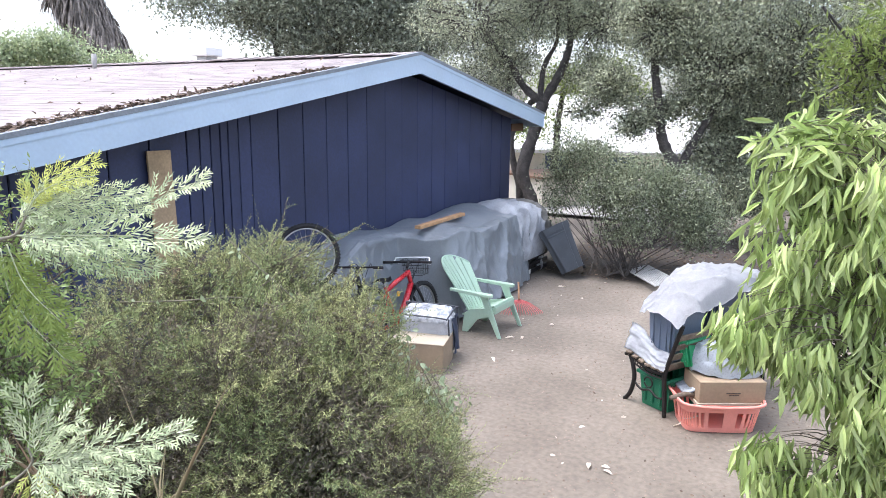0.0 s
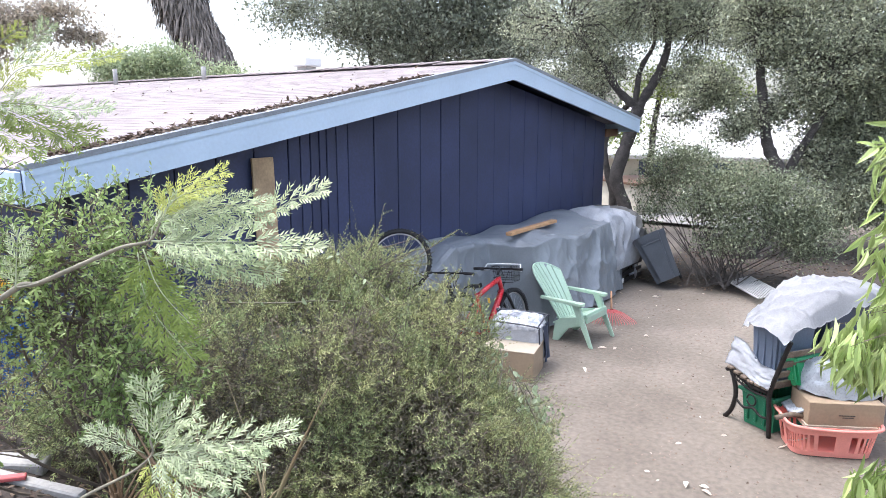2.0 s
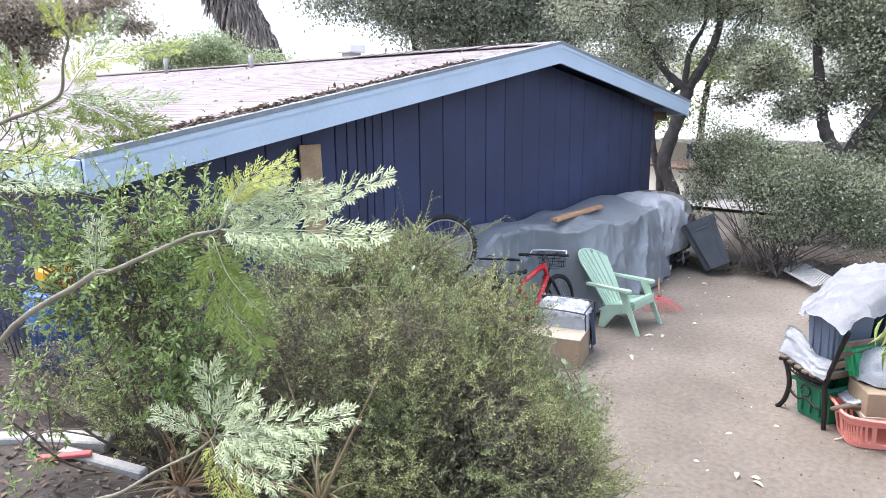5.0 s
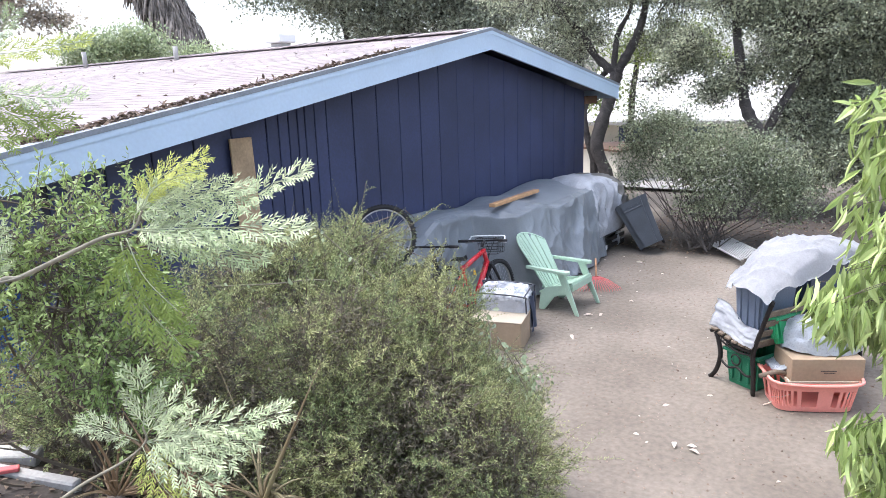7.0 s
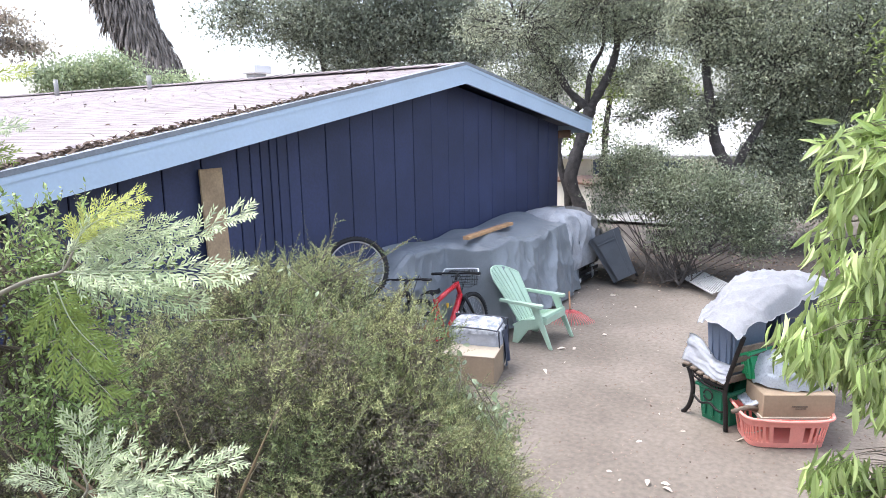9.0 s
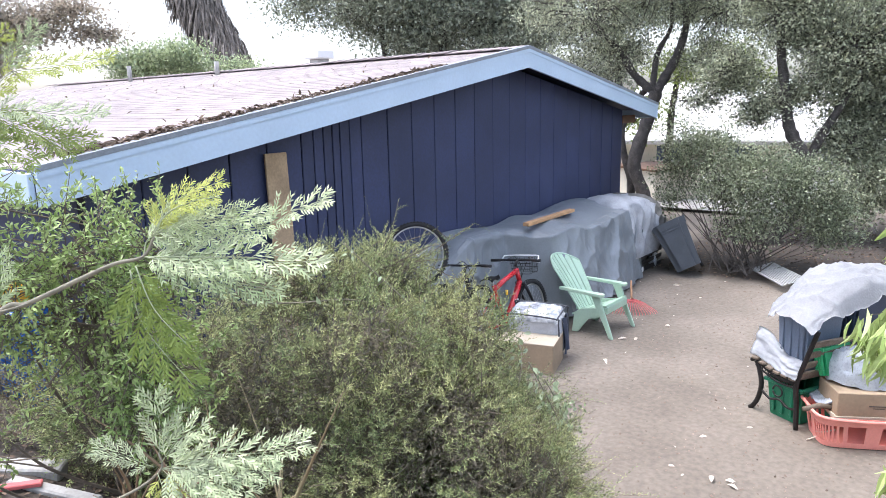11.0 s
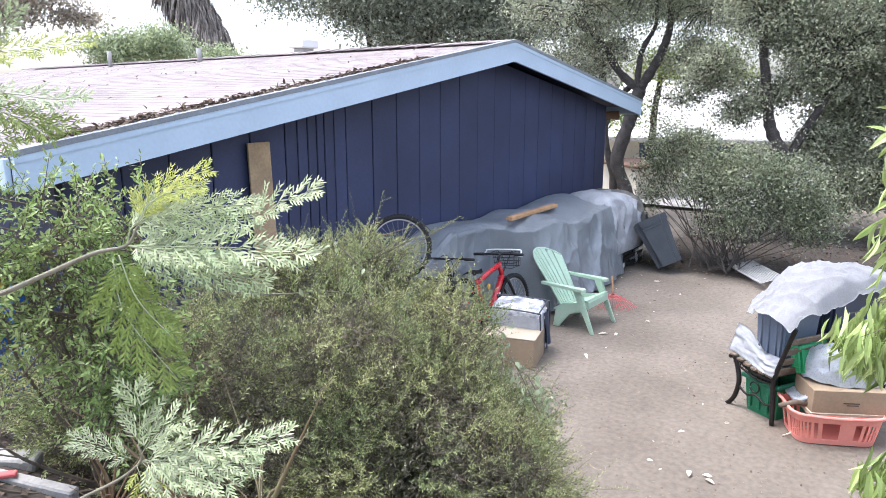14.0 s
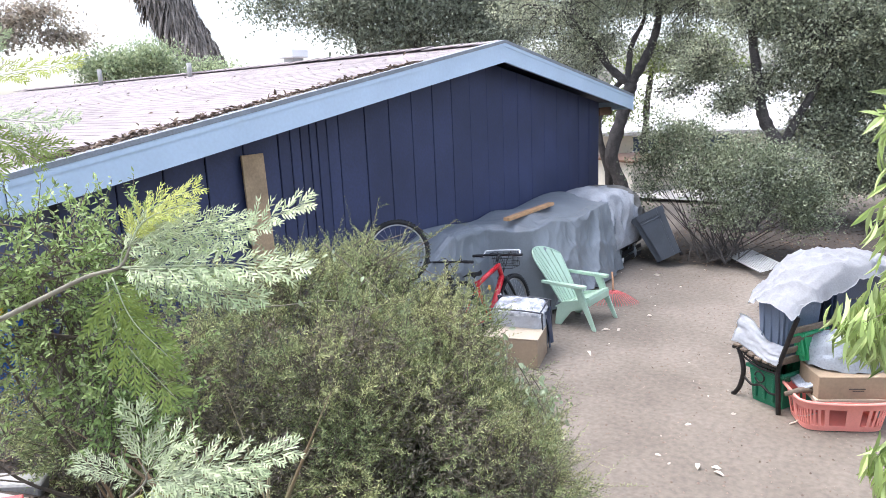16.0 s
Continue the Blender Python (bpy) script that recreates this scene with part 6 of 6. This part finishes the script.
make_frond_shrub()
make_left_shrub()
make_dense_bush()
make_vine()
make_long_leaf_tree()
make_multistem_shrub()
make_aloe()
T1 = [([(14.75, 6.1, 0.0), (14.83, 6.05, 0.56), (14.85, 6.38, 1.46), (15.14, 6.25, 2.38), (15.34, 6.14, 2.96)], 0.17, 0.13),
      ([(15.34, 6.14, 2.96), (15.18, 6.6, 3.41), (15.13, 6.88, 3.87), (15.05, 7.14, 4.19), (14.89, 7.59, 4.7)], 0.10, 0.04),
      ([(15.34, 6.14, 2.96), (15.6, 5.92, 3.55), (15.85, 5.76, 4.21), (15.99, 5.78, 4.86), (16.06, 5.98, 5.8)], 0.12, 0.05),
      ([(15.29, 6.19, 2.9), (15.5, 6.21, 3.81), (15.76, 6.02, 4.46), (15.87, 6.09, 5.4)], 0.08, 0.03),
      ([(15.07, 6.5, 0.0), (15.2, 6.62, 1.02), (15.27, 6.88, 1.96), (15.45, 6.83, 2.63), (15.5, 6.4, 3.1)], 0.10, 0.06)]
make_tree("oak_tree", "oak with a forked grey trunk beside the house corner", T1,
          [((14.9, 7.8, 4.9), (1.3, 1.5, 1.0), 150), ((15.7, 6.3, 5.3), (1.5, 1.4, 1.1), 160), ((16.3, 5.1, 4.9), (1.3, 1.1, 1.0), 120), ((15.2, 8.3, 3.5), (0.9, 0.9, 0.6), 70), ((16.4, 5.3, 3.7), (0.9, 0.8, 0.5), 50), ((15.5, 6.5, 7.0), (2.2, 2.2, 1.2), 160), ((15.4, 7.0, 3.9), (0.9, 0.9, 0.5), 60), ((14.8, 5.0, 2.8), (0.45, 0.5, 0.3), 26), ((14.9, 4.5, 3.2), (0.6, 0.6, 0.35), 40)], L_OAK, 0.070, 76, clump=0.18)
T2 = [([(13.88, 3.32, 0.0), (14.19, 3.04, 0.52), (14.5, 2.83, 1.32), (14.56, 2.91, 1.78), (14.52, 3.19, 2.29), (14.58, 3.29, 2.8), (14.71, 3.44, 3.71), (14.79, 3.63, 4.51), (14.86, 3.82, 5.6)], 0.17, 0.06),
      ([(14.54, 2.85, 1.55), (14.86, 2.58, 2.24), (15.13, 2.34, 2.81), (15.48, 2.01, 3.5), (15.93, 1.61, 4.6)], 0.10, 0.04)]
make_tree("oak_tree", "spreading oak with a curved trunk behind the shrubs", T2,
          [((14.8, 3.4, 4.6), (1.0, 1.0, 1.0), 190), ((15.3, 2.3, 3.7), (1.2, 1.1, 1.0), 260), ((16.0, 1.0, 3.9), (1.4, 1.3, 1.4), 340), ((16.6, -0.4, 3.7), (1.4, 1.3, 1.5), 260), ((15.1, 1.45, 1.2), (0.7, 0.55, 0.6), 110), ((15.5, 1.0, 1.8), (0.9, 0.9, 0.9), 200), ((15.5, 2.0, 6.0), (2.2, 2.4, 1.2), 220), ((14.4, 4.2, 3.4), (0.6, 0.5, 0.4), 34), ((16.3, -0.2, 1.9), (1.0, 1.0, 1.1), 170), ((15.2, 3.2, 2.9), (0.6, 0.5, 0.4), 36), ((14.6, 3.85, 2.5), (0.5, 0.45, 0.3), 40), ((14.7, 3.5, 2.85), (0.5, 0.5, 0.35), 44), ((15.4, 2.3, 1.9), (0.7, 0.7, 0.6), 110), ((15.9, 1.9, 2.5), (0.8, 0.8, 0.6), 120), ((14.9, 1.9, 1.05), (0.6, 0.5, 0.5), 60)], L_OAK, 0.068, 74, clump=0.17)
make_tree("oak_tree", "broad dark oak far behind the yard", [([(22.5, 0.5, 0), (22.6, 0.6, 2.5), (22.4, 0.7, 5)], 0.3, 0.15)],
          [((22.0, 2.6, 3.4), (1.6, 1.6, 1.8), 200), ((23.0, 0.2, 2.6), (2.0, 2.0, 2.4), 260), ((23.6, -2.0, 2.4), (2.2, 2.2, 2.6), 240), ((22.5, 1.0, 5.8), (2.6, 3.0, 1.8), 260), ((23.0, -3.0, 6.0), (2.6, 2.6, 2.2), 200), ((22.3, 3.6, 5.6), (1.6, 1.5, 1.4), 130)], L_OAK, 0.15, 46, clump=0.36)
make_tree("background_tree", "tall grey-green tree behind the house roof", [([(19.4, 15.9, 0), (19.7, 15.7, 3.5), (20.0, 15.9, 6.6), (20.2, 16.2, 9.5)], 0.2, 0.1), ([(18.9, 17.4, 0), (18.7, 17.6, 5.0), (18.6, 18.1, 7.2)], 0.13, 0.06)],
          [((17.4, 20.4, 6.8), (1.4, 1.3, 1.1), 100), ((18.6, 18.2, 6.3), (1.7, 1.7, 1.3), 240), ((19.6, 16.4, 6.0), (1.8, 1.8, 1.4), 260), ((20.6, 14.8, 6.1), (1.8, 1.8, 1.6), 280), ((21.5, 13.2, 6.0), (1.6, 1.6, 1.7), 240), ((19.8, 16.0, 8.4), (3.4, 3.6, 1.4), 260), ((20.6, 13.6, 4.7), (1.4, 1.3, 0.9), 120), ((19.4, 16.8, 4.9), (1.6, 1.4, 0.6), 70)], L_OAKFAR, 0.14, 48, clump=0.34)
make_tree("background_tree", "pale oak between the house and the far trees", [([(22.4, 10.4, 0), (22.5, 10.3, 3.5), (22.4, 10.2, 6.0)], 0.18, 0.09)],
          [((22.0, 10.6, 5.6), (1.6, 1.6, 1.5), 150), ((22.6, 9.0, 6.4), (1.6, 1.5, 1.4), 140), ((23.0, 7.4, 6.2), (1.6, 1.5, 1.3), 140), ((23.5, 5.6, 6.0), (1.6, 1.5, 1.4), 140), ((22.2, 10.4, 3.6), (1.0, 0.9, 0.7), 40), ((24.0, 4.2, 5.0), (1.4, 1.3, 1.2), 90)], L_OAKFAR, 0.14, 46, clump=0.34)
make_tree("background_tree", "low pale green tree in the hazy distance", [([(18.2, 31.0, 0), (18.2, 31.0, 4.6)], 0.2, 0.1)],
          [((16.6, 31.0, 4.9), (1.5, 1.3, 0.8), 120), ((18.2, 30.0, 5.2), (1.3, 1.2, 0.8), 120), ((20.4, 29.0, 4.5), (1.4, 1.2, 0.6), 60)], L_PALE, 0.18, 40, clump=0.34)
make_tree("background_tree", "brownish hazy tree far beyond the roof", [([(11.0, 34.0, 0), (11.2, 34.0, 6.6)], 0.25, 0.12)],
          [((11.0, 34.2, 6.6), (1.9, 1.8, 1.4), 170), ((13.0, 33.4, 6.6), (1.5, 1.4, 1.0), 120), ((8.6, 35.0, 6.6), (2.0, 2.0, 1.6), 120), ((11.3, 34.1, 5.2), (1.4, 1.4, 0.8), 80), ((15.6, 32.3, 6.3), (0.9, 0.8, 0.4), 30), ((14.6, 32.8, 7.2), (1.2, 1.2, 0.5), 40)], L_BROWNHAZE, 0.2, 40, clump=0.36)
make_tree("lime_tree", "bright yellow-green tree behind the yard", [([(20.0, 7.6, 0), (20.1, 7.5, 2.6), (20.2, 7.3, 4.2)], 0.12, 0.06)],
          [((20.0, 7.2, 3.7), (1.2, 1.1, 0.6), 80), ((20.0, 6.0, 3.9), (1.1, 0.9, 0.6), 70), ((19.6, 8.2, 2.4), (0.8, 0.7, 0.8), 60), ((19.4, 5.2, 3.3), (0.7, 0.6, 0.4), 34)], L_LIME, 0.10, 36, clump=0.24)
make_tree("weeping_tree", "slender tree with light green hanging sprays", [([(7.6, -1.0, 0), (7.7, -0.9, 2.2), (7.7, -0.7, 3.6), (7.5, -0.4, 4.4)], 0.05, 0.02)],
          [((7.5, -0.15, 3.3), (0.55, 0.35, 0.5), 60), ((7.6, -0.6, 3.5), (0.5, 0.5, 0.6), 50)], L_LIME, 0.095, 30, 0.25, 0.13)
make_palm()
# ---- beyond the yard ----


def make_neighbour():
    h = thing("neighbour_house", "low pale stucco house with a white roof beyond the trees", "house", pose(31.5, 7.6, -0.3, 0, 0, 12))
    part("wall", box(0, -5, 0, 6, 6, 1.35), M_STUCCO, h)
    bm = bmesh.new()
    v = [bm.verts.new(p) for p in ((-0.7, -5.6, 1.3), (-0.7, 6.6, 1.3), (6.5, 6.6, 3.9), (6.5, -5.6, 3.9), (-0.7, -5.6, 1.42), (-0.7, 6.6, 1.42), (6.5, 6.6, 4.02), (6.5, -5.6, 4.02))]
    for q in ((3, 2, 1, 0), (4, 5, 6, 7), (0, 1, 5, 4), (1, 2, 6, 5), (2, 3, 7, 6), (3, 0, 4, 7)):
        bm.faces.new([v[i] for i in q])
    part("roof", bm, M_WHITEROOF, h, "pale white roof")
    part("gutter", box(-0.82, -5.6, 1.2, -0.705, 6.6, 1.36), M_CONCRETE, h)
    for y in (-3.2, 0.4, 3.4):
        w = part("window", box(-0.012, y, 0.45, -0.002, y + 1.1, 1.1), M_DARKBLUE, h)
        part("sill", box(-0.05, y - 0.05, 0.38, -0.013, y + 1.15, 0.45), M_WHITEROOF, w)
    r = thing("porch_railing", "white metal railing with upright bars beyond the trees", "railing", pose(26.3, 4.4, 0.30, 0, 0, -61))
    part("top_rail", box(-1.0, -0.02, 0.66, 1.0, 0.02, 0.70), M_WHITEPAINT, r)
    part("bottom_rail", box(-1.0, -0.02, 0.0, 1.0, 0.02, 0.035), M_WHITEPAINT, r)
    for i in range(15):
        x = -0.98 + 0.14 * i
        part("baluster", box(x - 0.014, -0.014, 0.036, x + 0.014, 0.014, 0.659, 0.003), M_WHITEPAINT, r)
    part("base", box(-1.1, -0.1, -0.5, 1.1, 0.5, -0.001), M_CONCRETE, r)
    s = thing("garden_shed", "small pale shed with a dark-edged roof beyond the trees", "shed", pose(19.0, 7.6, 0, 0, 0, -30))
    part("wall", box(-0.6, -0.9, 0, 1.0, 1.0, 0.95), M_STUCCO, s)
    part("roof", box(-0.8, -1.1, 0.951, 1.2, 1.2, 1.01, 0.004, pose(0, 0, 0, 0, 0, 0)), M_EAVE, s)
    d = part("driveway", sheet(6, 12, lambda u, v: (17.2 + 9 * u, 3.5 + 9 * v, 0.125 + 0.002 * u)), M_CONCRETE)
    tagged(d, "pale concrete drive beyond the trees", "driveway", kind="structure")


make_neighbour()
# ---- the corner by the bank, litter and crumbs ----


def make_bank_corner():
    z = 0.6
    d = thing("plastic_drum", "blue plastic drum behind dark netting", "drum", pose(2.02, 6.08, ground_z(2.02, 6.08) - 0.02))
    lathe([(0.0, 0.0), (0.27, 0.0), (0.285, 0.05), (0.285, 0.28), (0.295, 0.30), (0.285, 0.32), (0.285, 0.58), (0.295, 0.60), (0.285, 0.62), (0.275, 0.86), (0.25, 0.88), (0.0, 0.88)]).make("body", M_BLUE, d, "", True)
    y = part("yellow_tub", box(-0.12, -0.12, 0, 0.12, 0.12, 0.2, 0.03), M_YELLOW)
    y.location = (1.98, 6.05, ground_z(2.02, 6.08) + 0.862)
    tagged(y, "yellow plastic tub on the blue drum", "tub")
    n = thing("net_fence", "sagging dark netting stretched in front of the drum", "netting", pose(0, 0, 0))
    net = Heap()
    a, b = np.array([0.9, 6.5, 0.0]), np.array([2.35, 5.15, 0.0])
    k = 46
    def at(u, v):
        p = a + (b - a) * u
        g = ground_z(p[0], p[1])
        return p + np.array([0.05 * math.sin(6 * u + 3 * v), 0.05 * math.sin(5 * v + 4 * u), g - 0.02 + 0.75 * v * (1 - 0.12 * math.sin(3 * u))])
    for i in range(k):
        net.tube([at(i / k, v) for v in np.linspace(0, 1, 9)], 0.004, 3)
    for j in range(24):
        net.tube([at(u, j / 24) for u in np.linspace(0, 1, 14)], 0.004, 3)
    tagged(net.make("mesh_net", M_NET, n), kind="stuff")
    for u in (0.02, 0.98):
        p = at(u, 0)
        tube("stake", [p, p + np.array([0, 0, 0.85])], 0.014, M_NET, n)
    for x, yy, w, l, ang in ((1.10, 3.46, 0.12, 0.32, -42), (1.09, 3.14, 0.06, 0.44, -62), (0.82, 3.62, 0.08, 0.30, -35)):
        o = part("concrete_block", box(-l / 2, -w / 2, -0.05, l / 2, w / 2, 0.025, 0.008), M_CONCRETE)
        o.matrix_world = pose(x, yy, ground_z(x, yy) + 0.01, 0, 8, ang)
        tagged(o, "grey concrete edging block lying on the soil", "block", "edging blocks")
    o = part("white_can", box(-0.06, -0.06, 0, 0.06, 0.06, 0.16, 0.02), M_WHITEPAINT)
    o.matrix_world = pose(1.0, 4.55, ground_z(1.0, 4.55), 0, 0, 20)
    tagged(o, "small white plastic container on the soil", "container")
    o = part("red_strip", box(-0.11, -0.02, 0, 0.11, 0.02, 0.02, 0.004), M_RAKE)
    o.matrix_world = pose(0.97, 3.24, ground_z(0.97, 3.24) + 0.01, 0, 4, -30)
    tagged(o, "red plastic strip on the soil", "strip")


def scatter(name, label, material, k, area, size, keep=None, up=0.004):
    x = rng.uniform(area[0], area[1], k)
    y = rng.uniform(area[2], area[3], k)
    pos = np.array([(a, b, ground_z(a, b) + up) for a, b in zip(x, y) if keep is None or keep(a, b)])
    m = len(pos)
    ln = rng.uniform(0.6, 1.4, m) * size
    ob = leafmesh(name, [leaves(pos, rng.normal(0, 1, (m, 3)) * [1, 1, 0.18], rng.normal(0, 0.35, (m, 3)) + [0, 0, 1], ln, ln * 0.5, 0.35, 0.15, True)], material, None)
    return tagged(ob, label, "litter", kind="stuff")


def make_litter():
    scatter("leaf_litter", "dry brown leaves on the soil under the shrubs", M_LITTER, 2600, (11.2, 16, -1, 4.4), 0.06, up=0.01)
    scatter("leaf_litter", "dry brown leaves on the bank", M_LITTER, 5200, (0.4, 2.9, 1.2, 6.0), 0.036, up=0.008)
    scatter("leaf_litter", "few pale dry leaves on the packed dirt", M_PALELITTER, 60, (4.3, 11, -0.5, 4.3), 0.045, up=0.006)
    scatter("leaf_litter", "few brown dry leaves on the packed dirt", M_LITTER, 240, (4.3, 11, -0.5, 4.3), 0.028, up=0.005)
    # larger curled leaves by the chair and at the yard's edge
    pts = [(7.55, 3.28, 0.0), (7.65, 3.2, 0.0), (10.25, 3.72, 0.0), (10.3, 3.66, 0.0), (8.3, 3.1, 0.0), (6.75, 3.2, 0.0), (5.95, 3.25, 0.0), (4.95, 1.35, 0.0), (4.9, 1.45, 0.0), (5.0, 1.38, 0)]
    pos = np.array([(x, y, ground_z(x, y) + 0.012) for x, y, _ in pts])
    m = len(pos)
    ob = leafmesh("fallen_leaves", [leaves(pos, rng.normal(0, 1, (m, 3)) * [1, 1, 0.3], rng.normal(0, 0.4, (m, 3)) + [0, 0, 1], rng.uniform(0.09, 0.15, m), 0.05, 0.6, 0.3, True)], M_PALELITTER, None)
    tagged(ob, "large curled pale leaves on the dirt", "litter", kind="stuff")
    # crumbs of dirt
    k = 7000
    x, y = rng.uniform(3.2, 11, k), rng.uniform(-0.8, 4.4, k)
    h = Heap()
    for a, b in zip(x, y):
        s = 0.003 + 0.010 * rng.random() ** 3
        z = ground_z(a, b)
        v = np.array([(1, 0, 0), (0, 1, 0), (-1, 0, 0), (0, -1, 0), (0, 0, 1)]) * s * rng.uniform(0.6, 1.3, (5, 3)) + [a, b, z + s * 0.1]
        h.add(v, [(0, 1, 4), (1, 2, 4), (2, 3, 4), (3, 0, 4)])
    ob = h.make("dirt_crumbs", M_PEBBLE)
    tagged(ob, "small clods and pebbles on the packed dirt", "pebbles", kind="stuff")
    # leaves gathered along the roof's front edge
    k = 2600
    x = 2.2 + 4.2 * rng.random(k) ** 1.2
    y = GABLE_Y + 0.06 + np.abs(rng.normal(0, 0.16, k)) * (1.15 - 0.8 * (x - 2.2) / 4.2)
    pos = np.array([(a, b, roof_z(a) + 0.004 + 0.012 * rng.random()) for a, b in zip(x, y)])
    ln = rng.uniform(0.03, 0.07, k)
    ob = leafmesh("roof_leaf_litter", [leaves(pos, rng.normal(0, 1, (k, 3)) * [1, 1, 0.3], rng.normal(0, 0.4, (k, 3)) + [0, 0, 1], ln, ln * 0.5, 0.4, 0.2, True)], M_LITTER, None)
    tagged(ob, "drift of dry brown leaves along the roof edge", "litter", kind="stuff")
    k = 130
    x, y = rng.uniform(2.2, 8.0, k), rng.uniform(5.2, 15, k)
    pos = np.array([(a, b, roof_z(a) + 0.006) for a, b in zip(x, y)])
    ln = rng.uniform(0.03, 0.065, k)
    ob = leafmesh("roof_leaf_litter", [leaves(pos, rng.normal(0, 1, (k, 3)) * [1, 1, 0.3], rng.normal(0, 0.4, (k, 3)) + [0, 0, 1], ln, ln * 0.5, 0.4, 0.2, True)], M_LITTER, None)
    tagged(ob, "single dry leaves strewn over the roof", "litter", kind="stuff")


make_bank_corner()
make_litter()
